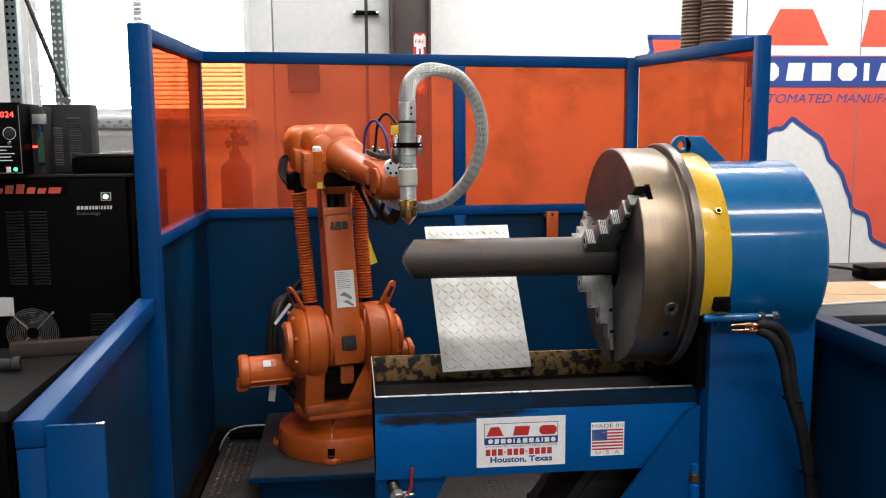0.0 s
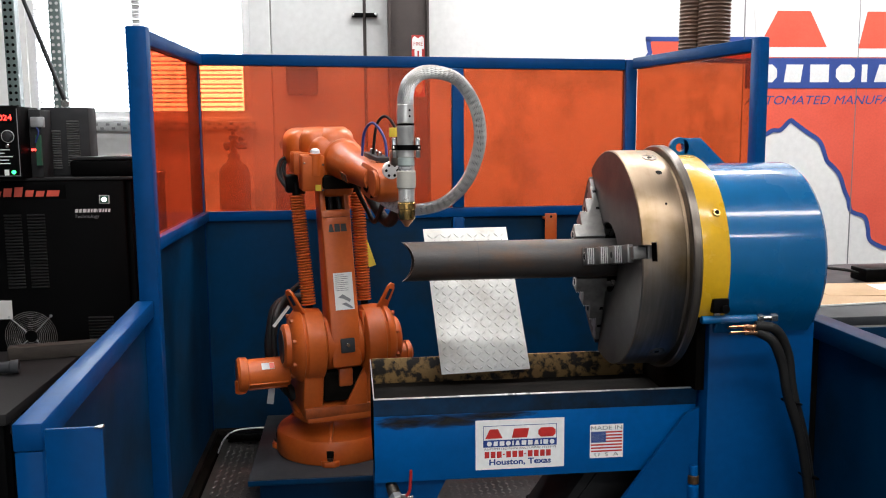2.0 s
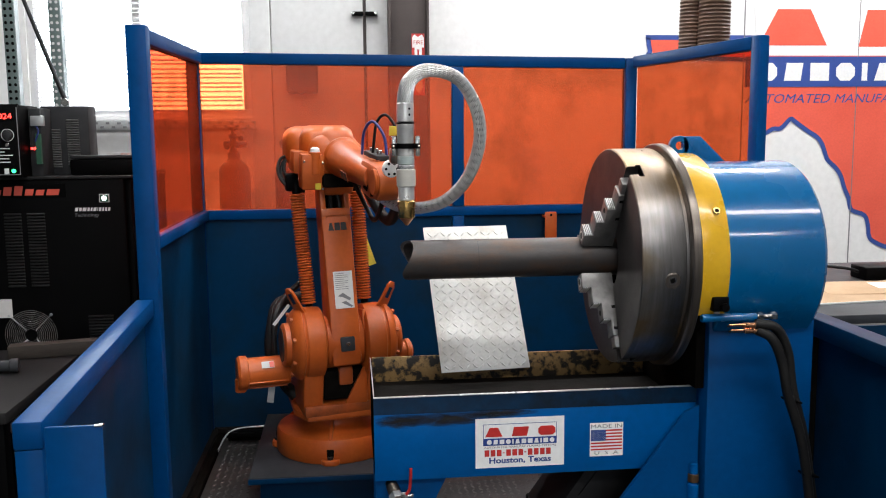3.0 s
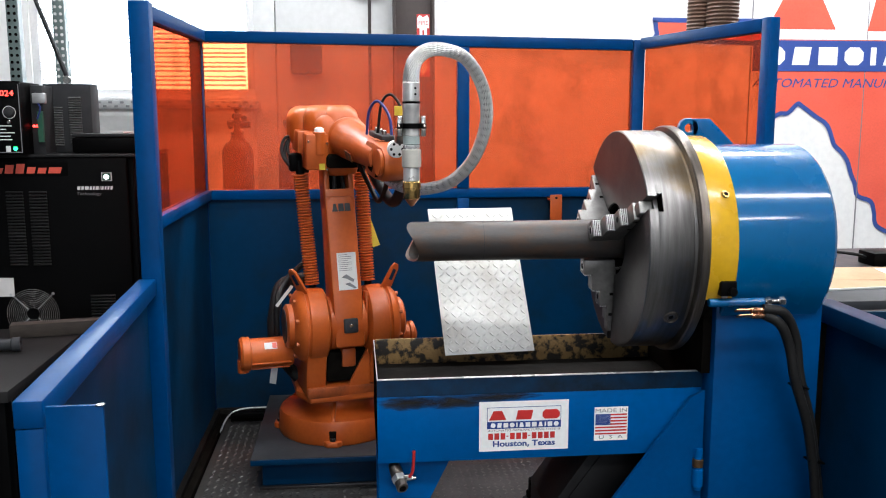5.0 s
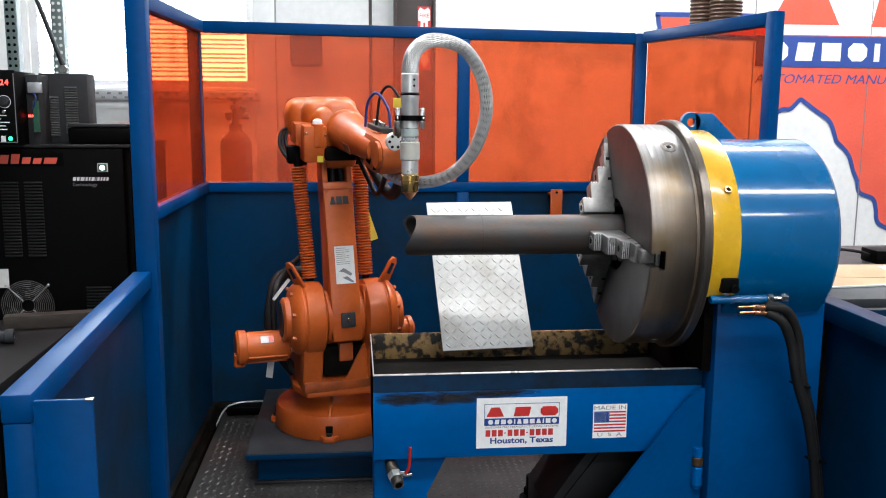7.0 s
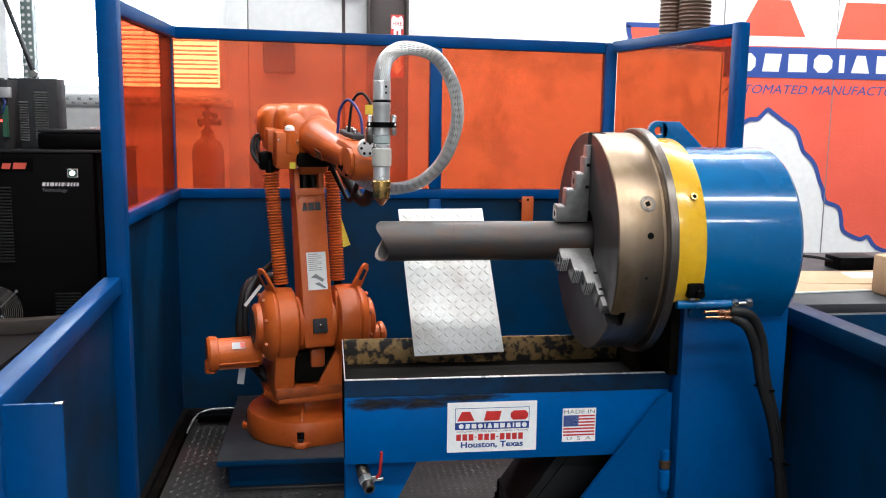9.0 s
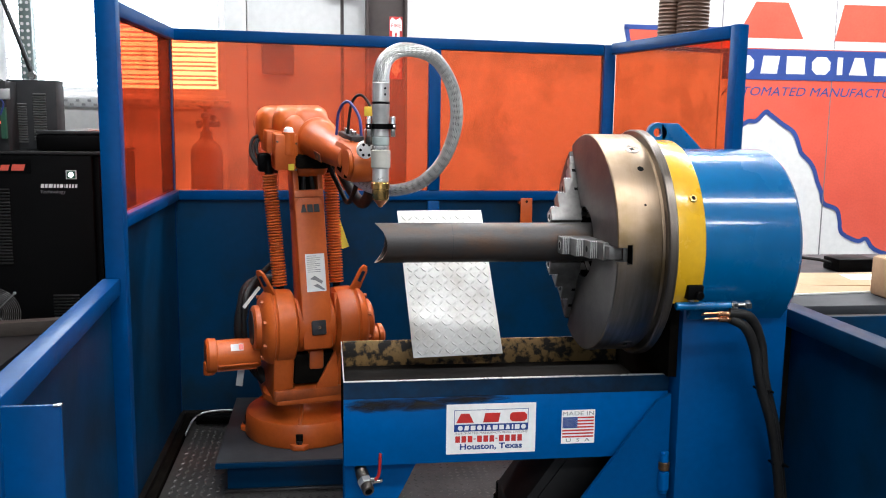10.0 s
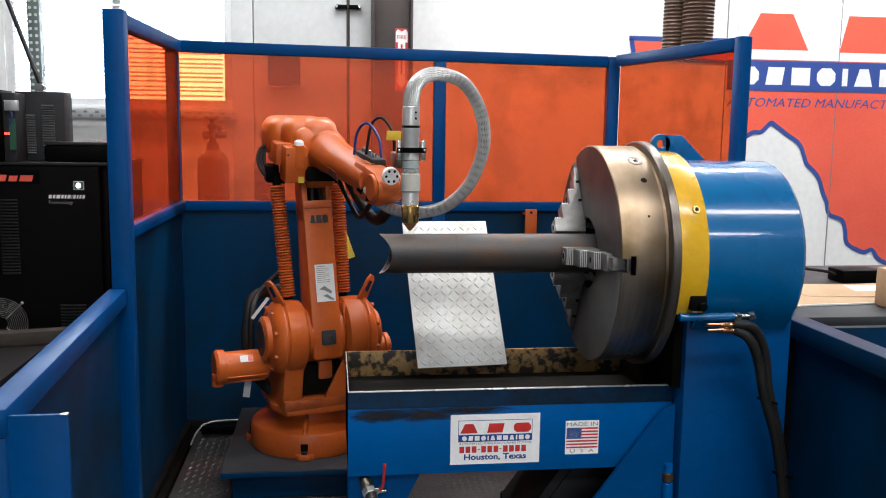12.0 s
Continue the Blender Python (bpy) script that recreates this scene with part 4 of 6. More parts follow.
def ring_sector(bm, x0, x1, ro, ri, half, k, edge=0.0, n=60):
    """One third of a ring about the x axle, between two slots of that half width."""
    a0, a1 = math.asin(half / ro), math.asin(half / ri)
    turn = k * 2 * math.pi / 3
    rows = []
    for r, x, a in ((ri, x0, a1), (ro - edge, x0, a0), (ro, x0 + edge, a0), (ro, x1, a0), (ri, x1, a1)):
        angs = [turn + a + (2 * math.pi / 3 - 2 * a) * i / n for i in range(n + 1)]
        rows.append([bm.verts.new((x, -r * math.cos(t), r * math.sin(t))) for t in angs])
    for p, q in zip(rows, rows[1:] + rows[:1]):
        for i in range(n):
            bm.faces.new((p[i], p[i + 1], q[i + 1], q[i]))
    for i in (0, n):
        bm.faces.new([row[i] for row in rows])


def chuck():
    """Three-jaw chuck; its own x axis is the axle."""
    c = thing("lathe_chuck", "large three-jaw steel chuck with tan patina on its rim", "chuck", pose(FACE_X, AX_Y, AX_Z))
    R, bore = 0.316, 0.105
    neck, tee = 0.0185, 0.0255
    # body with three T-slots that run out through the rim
    # Faces off the outer rim are coloured darker than the rim steel.
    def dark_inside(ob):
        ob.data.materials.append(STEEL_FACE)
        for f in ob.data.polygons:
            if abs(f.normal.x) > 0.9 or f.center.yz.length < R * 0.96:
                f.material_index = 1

    for k in range(3):
        for name, x0, x1, half, edge in (("face_sector", 0.0, 0.026, neck, 0.003), ("slot_sector", 0.026, 0.041, tee, 0.0)):
            bm = bmesh.new()
            ring_sector(bm, x0, x1, R, bore, half, k, edge)
            bmesh.ops.recalc_face_normals(bm, faces=bm.faces[:])
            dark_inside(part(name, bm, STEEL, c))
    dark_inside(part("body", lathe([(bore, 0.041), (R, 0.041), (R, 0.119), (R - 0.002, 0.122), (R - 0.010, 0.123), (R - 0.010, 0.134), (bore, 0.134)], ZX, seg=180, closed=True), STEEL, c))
    part("flange", lathe([(bore, 0.1345), (R + 0.010, 0.1345), (R + 0.014, 0.138), (R + 0.014, 0.158), (R + 0.008, 0.162), (bore, 0.162)], ZX, seg=180, closed=True), STEEL_FLANGE, c, "brushed steel back flange")
    part("bore_lining", lathe([(bore - 0.001, 0.006), (bore - 0.001, 0.16), (bore - 0.012, 0.16), (bore - 0.012, 0.006)], ZX, seg=48, closed=True), BLACK_GRIME_SHADE, c)
    part("bore_back", cyl(bore - 0.013, 0.13, 0.15, ZX), BLACK, c)
    # key sockets between the jaws, a bolt hole and a small dent
    for a, hole in ((-60, True), (60, False), (180, False)):
        m = pose(0, 0, 0, -a) @ pose(0.084, -(R - 0.0015), 0, 90)
        s = part("key_socket", lathe([(0.0115, -0.004), (0.0115, 0.0022), (0.0190, 0.0022), (0.0205, 0.001), (0.0212, 0.0018), (0.0225, 0.0014), (0.0225, -0.004)], m, seg=36), STEEL_FLANGE, c)
        part("socket_hole", box((0, 0, -0.009), (0.0165, 0.0165, 0.021), 0.002, m @ pose(0, 0, 0, 0, 0, 20)), BLACK, s)
        part("socket_wall", cyl(0.0114, -0.02, 0.0006, m, seg=24), STEEL_FACE, s)
        if hole:
            part("bolt_hole", lathe([(0, 0.0012), (0.0085, 0.0012), (0.0095, 0.0), (0.0095, -0.004), (0, -0.004)], pose(0, 0, 0, -a + 15.5) @ pose(0.086, -(R - 0.0008), 0, 90), seg=20), BLACK, c)
            part("dent", lathe([(0, 0.0009), (0.003, 0.0009), (0.004, 0.0)], pose(0, 0, 0, -a + 36) @ pose(0.08, -(R - 0.0004), 0, 90), seg=12), BLACK_GRIME_SHADE, c)
    # stepped jaws on their rails
    r0, W = 0.0575, 0.0245
    z = [-0.092, -0.066, -0.041, -0.018]
    for k in range(3):
        m = pose(0, 0, 0, -120 * k)
        prof = [(-(r0 + 0.002), 0.0), (-(r0 + 0.002), z[0])]
        for i, h in enumerate(z):
            prof.append((-(r0 + 0.045 + 0.048 * i), h))
            if i < 3:
                prof.append((-(r0 + 0.045 + 0.048 * i), z[i + 1]))
        prof += [(-(r0 + 0.189), -0.001), (-(r0 + 0.150), -0.001), (-(r0 + 0.150), 0.0)]
        mm = m @ Matrix(((0, 1, 0, 0), (1, 0, 0, 0), (0, 0, 1, 0), (0, 0, 0, 1)))
        j = part("jaw", prism(prof, -W, W, mm, bevel=0.002), JAW, c, "stepped hardened steel jaw")
        # narrow rail in the T-slot, with a wider foot
        rail = box((0.006, -0.185, 0), (0.036, 0.19, 0.034), 0.002, m)
        box((0.033, -0.185, 0), (0.013, 0.19, 0.047), 0.0015, m, rail)
        part("master_jaw", rail, JAW, j, "bright sliding rail of the jaw")
        # Black plate stands for the shade deep in the slot.
        part("slot_shade", box((0.0400, -0.212, 0), (0.001, 0.20, 0.050), 0.0, m), BLACK_GRIME_SHADE, j)
        # serrated outer faces of the steps
        for i in range(3):
            y = -(r0 + 0.045 + 0.048 * i)
            x = z[i]
            # Black pad darkens the gaps between the teeth.
            part("step_pad", box((x + 0.0125, y - 0.0005, 0), (0.020, 0.002, 2 * W - 0.005), 0.0, m), BLACK_GRIME_SHADE, j)
            for q in range(4):
                part("tooth", box((x + 0.0042 + 0.0052 * q, y - 0.0015, 0), (0.0030, 0.005, 2 * W - 0.003), 0.0006, m, seg=1), STEEL_BRIGHT, j)
        # bolt holes in the end and key notches at the foot
        part("bolt_bore", cyl(0.0105, -0.0003, 0.0007, m @ pose(z[0], -(r0 + 0.0235), 0, 0, -90, 0), seg=20), BLACK, j)
        part("bore_rim", lathe([(0.0108, 0), (0.0135, 0), (0.0135, 0.0008), (0.0108, 0.0008)], m @ pose(z[0], -(r0 + 0.0235), 0, 0, -90, 0), seg=20, closed=True), STEEL_BRIGHT, j)
        part("bolt_bore", cyl(0.0085, -0.0003, 0.0007, m @ pose(z[2], -(r0 + 0.118), 0, 0, -90, 0), seg=20), BLACK, j)
        for sgn in (-1, 1):
            for yy in (0.105, 0.168):
                part("key_notch", box((-0.007, -(r0 + yy), sgn * (W - 0.0003)), (0.011, 0.009, 0.0016), 0.0, m), BLACK, j)
    return c


def cut_pipe():
    """A pipe with a saddle cut, gripped in the chuck."""
    p = thing("cut_pipe", "dark steel pipe with a fish-mouth saddle cut gripped in the chuck", "pipe", pose(FACE_X, AX_Y, AX_Z))
    ro, ri, x1 = 0.0572, 0.0512, 0.08
    n = 96
    bm = bmesh.new()
    cut = bmesh.new()
    tip = -0.614
    ring = {}
    turn = radians(SADDLE)
    for key, r in (("o", ro), ("i", ri)):
        a_ = []
        b_ = []
        for k in range(n):
            a = 2 * math.pi * k / n
            s = r * math.cos(a - turn)
            dip = math.sqrt(max(0.0, 0.066 ** 2 - s * s)) - math.sqrt(0.066 ** 2 - ro * ro)
            a_.append((tip + dip, -r * math.cos(a), r * math.sin(a)))
            b_.append((x1, -r * math.cos(a), r * math.sin(a)))
        ring[key] = (a_, b_)

    def skin(t, a, b):
        va = [t.verts.new(v) for v in a]
        vb = [t.verts.new(v) for v in b]
        for k in range(n):
            t.faces.new((va[k], va[(k + 1) % n], vb[(k + 1) % n], vb[k]))

    skin(bm, *ring["o"])
    skin(bm, *reversed(ring["i"]))
    bmesh.ops.recalc_face_normals(bm, faces=bm.faces[:])
    part("tube", bm, PIPE, p)
    skin(cut, ring["i"][0], ring["o"][0])
    part("cut_edge", cut, CUT, p, "bare bright plasma-cut edge")
    part("chalk_line", lathe([(ro + 0.0002, -0.395), (ro + 0.0004, -0.395), (ro + 0.0004, -0.3935), (ro + 0.0002, -0.3935)], ZX, seg=48, closed=True), GREY_PAINT, p, "faint scribed line")
    return p


SADDLE = -32.3


def tread_plate():
    """Loose tread plate leaning in the trough."""
    bot, top = Vector((0.4225, 2.712, 0.650)), Vector((0.3895, 2.985, 1.093))
    up = (top - bot)
    hgt = up.length
    up.normalize()
    side = Vector((1, 0.13, -0.01)).normalized()
    side = (side - up * side.dot(up)).normalized()
    nrm = side.cross(up)
    m = Matrix((( side.x, up.x, nrm.x, bot.x), (side.y, up.y, nrm.y, bot.y), (side.z, up.z, nrm.z, bot.z), (0, 0, 0, 1)))
    t = thing("tread_plate", "bright aluminium tread plate leaning in the trough", "metal plate", m)
    part("sheet", span(-0.150, 0.150, 0, hgt, -0.004, 0, 0.001), TREAD, t)
    me = tread_mesh(-0.143, 0.143, 0.004, hgt - 0.004, 0.0238, 0.0128, 0.0036, 0.0030)
    me.materials.append(TREAD)
    ob = new("tread_pattern", me)
    ob.parent = t
    ob["kind"] = "stuff"
    # prop behind it, standing on the floor
    part("prop", span(-0.012, 0.012, 0.30, 0.32, -0.35, -0.004), GREY_PAINT, t)
    h = thing("wall_hook", "orange bent hook bracket on the blue booth wall", "hook")
    part("bracket", span(0.897, 0.953, 3.97, 3.978, 0.90, 1.05, 0.003), ORANGE, h)
    part("arm", span(0.897, 0.945, 3.9795, 4.04, 1.02, 1.03, 0.002), ORANGE, h)
    part("tip", span(0.90, 0.985, 3.955, 3.963, 0.90, 0.925, 0.003), ORANGE, h)
    part("hole", cyl(0.006, 0, 0.002, upright(0.925, 3.9695, 1.035)), BLACK, h)


# ---- robot ----
ROBOT = pose(-0.09, 3.52, 0.135, 0, 0, -90)
LEAN = 7.0
ELBOW = (0.15 - 0.6 * math.sin(radians(LEAN)), 0.475 + 0.6 * math.cos(radians(LEAN)))
YX = pose(0, 0, 0, -90)     # z axis to y axis


def pedestal():
    p = thing("robot_pedestal", "dark grey steel pedestal with an overhanging top plate", "pedestal")
    part("top_plate", span(-0.412, 0.30, 3.175, 3.955, 0.11, 0.1345, 0.003), GREY_PAINT, p)
    part("box_base", span(-0.375, 0.27, 3.225, 3.93, 0.0, 0.11, 0.004), BLUE_SHEET, p)
    part("edge_strip", span(-0.412, 0.30, 3.170, 3.1745, 0.112, 0.132, 0.001), BLUE_SHEET, p, "dark blue painted plate edge")
    part("foot_strip", span(-0.385, 0.28, 3.205, 3.224, 0.0, 0.012, 0.002), STEEL_FACE, p)


def robot():
    r = thing("industrial_robot", "orange six-axis industrial robot arm holding a plasma torch", "robot", ROBOT)
    # foot
    base = part("base", lathe([(0, 0), (0.238, 0), (0.242, 0.006), (0.239, 0.084), (0.233, 0.094), (0.224, 0.097), (0.196, 0.098), (0.160, 0.110), (0.142, 0.126), (0.138, 0.140), (0.138, 0.152), (0, 0.152)], seg=72), ORANGE, r, "round orange cast base")
    for a in (0, 90, 180, 270):
        m = pose(0, 0, 0, 0, 0, a - 4)
        lug = part("base_lug", prism([(0.20, -0.04), (0.245, -0.036), (0.262, -0.02), (0.262, 0.02), (0.245, 0.036), (0.20, 0.04)], 0, 0.022, m, bevel=0.004), ORANGE, base)
        part("bolt", cyl(0.013, 0.022, 0.034, m @ pose(0.242, 0, 0), seg=6), STEEL_FACE, lug)
        # Black stub stands for the shaded recess over the bolt.
        part("recess_shade", cyl(0.020, 0, 0.035, m @ pose(0.226, 0, 0.026), seg=20), BLACK_GRIME_SHADE, lug)
    for a in (0, 120, 240):
        part("rib", prism([(0.130, 0.150), (0.215, 0.112), (0.232, 0.098), (0.232, 0.08), (0.130, 0.08)], -0.007, 0.007, pose(0, 0, 0, 0, 0, a - 4) @ pose(0, 0, 0, 90), bevel=0.002), ORANGE, base)
    # turret
    t = part("turret", lathe([(0, 0.153), (0.132, 0.153), (0.132, 0.172), (0.0, 0.172)], seg=56), ORANGE_DIRTY, r, "orange turret with gear housings")
    sh = prism([(-0.15, -0.17), (0.10, -0.185), (0.205, -0.15), (0.215, 0.15), (0.10, 0.185), (-0.15, 0.17)], 0.172, 0.20, bevel=0.006)
    part("turntable_plate", sh, ORANGE, t)
    bm = prism([(-0.14, 0.19), (0.21, 0.19), (0.215, 0.235), (-0.14, 0.26)], -0.16, 0.16, pose(0, 0, 0, 90), bevel=0.008)
    part("turret_bed", bm, ORANGE_DIRTY, t)
    for s in (-1, 1):
        y0, y1 = (0.085, 0.165) if s > 0 else (-0.165, -0.085)
        cheek = prism([(-0.10, 0.19), (0.19, 0.19), (0.245, 0.40), (0.262, 0.475), (0.05, 0.50), (-0.02, 0.42)], -y1, -y0, pose(0, 0, 0, 90), bevel=0.012)
        part("cheek", cheek, ORANGE, t)
        hub = lathe([(0.0, 0.078), (0.128, 0.078), (0.139, 0.085), (0.142, 0.105), (0.142, 0.150), (0.135, 0.156), (0.135, 0.160), (0.142, 0.165), (0.138, 0.180), (0.116, 0.200), (0.085, 0.206), (0.085, 0.225), (0.076, 0.232), (0, 0.232)], pose(0.15, 0, 0.475, -90 * s), seg=56)
        g = part("gear_housing", hub, ORANGE, t, "round orange gear housing")
        part("hub_cover", cyl(0.066, 0.2325, 0.236, pose(0.15, 0, 0.475, -90 * s), seg=40), GREY_PAINT, g, "dark round cover")
        for k in range(8):
            a = k * 45 + 20
            part("bolt", cyl(0.0085, 0, 0.014, pose(0.15, 0, 0.475, -90 * s) @ pose(0.117 * math.cos(radians(a)), 0.117 * math.sin(radians(a)), 0.194), seg=6), ORANGE_DIRTY, g)
        # lifting ears
        em = pose(0.175, s * 0.152, 0.585, -26 * s) @ pose(0, 0, 0, 0, 0, -58 if s < 0 else 30) @ Matrix(((0, 0, 1, 0), (1, 0, 0, 0), (0, 1, 0, 0), (0, 0, 0, 1)))
        e = part("lifting_ear", prism([(-0.030, 0), (0.030, 0), (0.024, 0.05), (0.020, 0.11), (0.008, 0.128), (-0.010, 0.128), (-0.020, 0.11), (-0.024, 0.05)], -0.005, 0.005, em, bevel=0.0015), ORANGE, t, "bent orange lifting ear")
        part("ear_slot", prism([(-0.009, 0.06), (0.009, 0.06), (0.009, 0.105), (-0.009, 0.105)], -0.0056, 0.0056, em), BLUE_SHEET, e)
    # drive motors
    mot = part("drive_motor", lathe([(0, 0.20), (0.055, 0.20), (0.058, 0.21), (0.058, 0.36), (0.066, 0.365), (0.068, 0.392), (0.060, 0.402), (0, 0.402)], pose(0.10, 0, 0.365, 90), seg=40), ORANGE, t, "orange finned drive motor")
    part("motor_label", span(-0.022, 0.026, -0.014, 0.014, 0, 0.001, m=pose(0.147, -0.29, 0.402, 0, 48, 0) @ pose(0, 0, 0, 0, 0, 90)), PAPER, mot, "white and red warning label")
    part("label_patch", span(0.008, 0.025, -0.012, 0.012, 0.001, 0.0016, m=pose(0.147, -0.29, 0.402, 0, 48, 0) @ pose(0, 0, 0, 0, 0, 90)), SIGN_RED, mot)
    for a in (30, 75, 120):
        part("motor_rib", box((0, 0, 0), (0.008, 0.15, 0.006), 0.002, pose(0.10, 0, 0.365, 0, a, 0) @ pose(0.060, -0.285, 0)), ORANGE, mot)
    part("motor_plug", cyl(0.022, 0, 0.05, pose(0.11, -0.39, 0.345, 180), seg=20), ORANGE, mot)
    mot2 = part("drive_motor", lathe([(0, 0.20), (0.05, 0.20), (0.042, 0.21), (0.042, 0.262), (0.05, 0.266), (0.05, 0.282), (0.04, 0.288), (0, 0.288)], pose(0.14, 0, 0.405, -90), seg=32), ORANGE, t)
    part("motor_cap", cyl(0.026, 0.288, 0.296, pose(0.14, 0, 0.405, -90), seg=24), ORANGE_DIRTY, mot2)
    part("bed_block", box((0.185, 0.005, 0.345), (0.05, 0.055, 0.075), 0.008, None), ORANGE_DIRTY, t)
    part("gusset", prism([(0.088, 0.40), (0.088, 0.225), (-0.005, 0.225)], 0.196, 0.212, pose(0, 0, 0, 90, 0, 90), bevel=0.003), ORANGE, t)
    # Black box puts in the shade of the cavity between the cheeks.
    part("bed_shade", box((0.10, 0.0, 0.31), (0.20, 0.165, 0.12), 0.01), BLACK_GRIME_SHADE, t)
    # loops of black cable behind the turret
    cb = part("cable_harness", tube(spline([(-0.08, -0.10, 0.62), (-0.05, -0.21, 0.60), (0.02, -0.25, 0.52), (0.03, -0.26, 0.42), (-0.02, -0.22, 0.30), (0.0, -0.16, 0.22)], 8), 0.024), RUBBER, t, "black cable harness")
    part("cable", tube(spline([(-0.05, -0.1, 0.70), (-0.02, -0.20, 0.62), (0.05, -0.245, 0.55), (0.06, -0.245, 0.40), (0.02, -0.20, 0.25)], 8), 0.012), RUBBER, cb)
    part("paper_tag", span(-0.013, 0.013, -0.001, 0.001, -0.05, 0.05, m=pose(0.05, -0.265, 0.27, 0, 0, 70) @ pose(0, 0, 0, 0, 8, 0)), PAPER, t, "white paper tag")
    part("paper_tag", span(-0.006, 0.006, -0.001, 0.001, -0.05, 0.05, m=pose(0.11, -0.225, 0.585, 0, 0, 80) @ pose(0, 0, 0, 0, 38, 0)), PAPER, t)

    # upper arm, own origin on the shoulder axle
    hubm = lathe([(0, -0.074), (0.098, -0.074), (0.104, -0.068), (0.104, 0.068), (0.098, 0.074), (0, 0.074)], YX, seg=48)
    prism([(-0.06, -0.06), (0.10, -0.09), (0.104, 0.02), (0.098, 0.12), (0.072, 0.47), (0.066, 0.50), (-0.03, 0.50), (-0.05, 0.12)], -0.058, 0.058, pose(0, 0, 0, 90), hubm, bevel=0.012)
    arm = part("upper_arm", hubm, ORANGE, r, "tapered orange upper arm casting")
    for s in (-1, 1):
        fk = prism([(-0.035, 0.44), (0.073, 0.44), (0.062, 0.60), (0.03, 0.63), (-0.02, 0.63), (-0.035, 0.58)], -0.058 if s > 0 else 0.036, -0.036 if s > 0 else 0.058, pose(0, 0, 0, 90), bevel=0.006)
        part("fork", fk, ORANGE, arm)
    part("fork_bridge", prism([(0.045, 0.49), (0.074, 0.49), (0.068, 0.52), (0.050, 0.52)], -0.057, 0.057, pose(0, 0, 0, 90), bevel=0.004), ORANGE, arm)
    # Black box stands for the shade inside the fork opening.
    part("fork_shade", box((-0.02, 0, 0.56), (0.03, 0.075, 0.12), 0.004), BLACK_GRIME_SHADE, arm)
    for y in (-0.012, 0.016):
        part("arm_cable", tube(spline([(0.03, y, 0.45), (0.05, y * 1.3, 0.52), (0.03, y * 0.6, 0.62)], 6), 0.008), RUBBER, arm)
    tilt = pose(0.0985, 0, 0.12, 0, -math.degrees(math.atan2(0.020, 0.30)), 0) @ pose(0, 0, 0, 90, 0, 90)
    lab = part("instruction_label", span(-0.012, 0.062, 0.012, 0.155, 0.0010, 0.0018, m=tilt @ pose(-0.02, 0, 0)), PAPER, arm, "white instruction label with small print")
    for k in range(9):
        part("print_bar", span(-0.006, -0.006 + (0.05 if k % 3 else 0.036), 0.146 - k * 0.0075, 0.148 - k * 0.0075, 0.0018, 0.0021, m=tilt @ pose(-0.02, 0, 0)), STICK_GREY, lab)
    part("print_figure", prism([(0.0, 0.06), (0.02, 0.072), (0.05, 0.05), (0.045, 0.04), (0.02, 0.055)], 0.0018, 0.0021, tilt @ pose(-0.02, 0, 0)), STICK_GREY, lab)
    part("print_figure", prism([(0.012, 0.035), (0.03, 0.04), (0.058, 0.018), (0.05, 0.015)], 0.0018, 0.0021, tilt @ pose(-0.02, 0, 0)), STICK_GREY, lab)
    # maker's mark as plain blocks
    for i in range(3):
        part("mark_block", prism([(-0.036 + i * 0.025, 0.314), (-0.036 + i * 0.025 + (0.007 if i == 0 else 0), 0.344), (-0.0135 + i * 0.025 - (0.007 if i == 0 else 0.002), 0.344), (-0.0135 + i * 0.025, 0.314)], 0.0006, 0.0018, tilt), INK, arm)
    cap = part("front_cap", box((0.106, 0.004, -0.005), (0.012, 0.056, 0.056), 0.005), GREY_PAINT, arm, "dark square cap with one bolt")
    part("cap_bolt", cyl(0.008, 0.112, 0.117, pose(0, 0.004, -0.005) @ ZX, seg=12), CHROME, cap)
    part("side_plate", box((0.05, 0.079, 0.07), (0.07, 0.012, 0.10), 0.003), ORANGE, arm)
    # balancing springs
    for s in (-1, 1):
        prof = [(0.0, 0.155)]
        z = 0.155
        while z < 0.585:
            prof += [(0.024, z), (0.0290, z + 0.0022), (0.0290, z + 0.0058), (0.024, z + 0.008), (0.0195, z + 0.0088)]
            z += 0.0108
        prof.append((0.0, z))
        m = pose(-0.012, s * 0.108, 0, 0, 0, 0) @ pose(0, 0, 0, 1.2 - s * 1.2, 0, 0)
        sp = part("balance_spring", lathe(prof, m, seg=20), ORANGE, arm, "orange coiled balancing spring")
        part("spring_end", cyl(0.015, 0.105, 0.156, m, seg=16), BLACK, sp)
        part("spring_end", cyl(0.017, z, z + 0.05, m, seg=16), BLACK, sp)
        part("spring_nut", cyl(0.009, 0.02, 0.032, m @ pose(0, 0, 0.13, 0, 90, 0), seg=6), CHROME, sp)
    part("yellow_tag", span(-0.001, 0.001, 0, 0.03, -0.08, 0.04, m=pose(-0.04, 0.122, 0.36, 0, 0, -20) @ pose(0, 0, 0, 16, 0, 0)), YELLOW_TAG, arm, "yellow plastic tag")

    # forearm, own origin on the elbow axle; its tube runs along x at z = 0.15
    o = 0.125
    f0 = pose(0, 0.026, o)
    bm = lathe([(0, 0.05), (0.076, 0.05), (0.083, 0.056), (0.083, 0.082), (0.075, 0.090), (0.074, 0.094), (0.068, 0.17), (0.056, 0.40), (0.052, 0.55), (0.051, 0.60), (0, 0.61)], f0 @ ZX, seg=48)
    fa = part("forearm", bm, ORANGE, r, "tapered orange forearm tube")
    hsg = box((-0.02, -0.005, o + 0.0), (0.20, 0.20, 0.18), 0.055, seg=5)
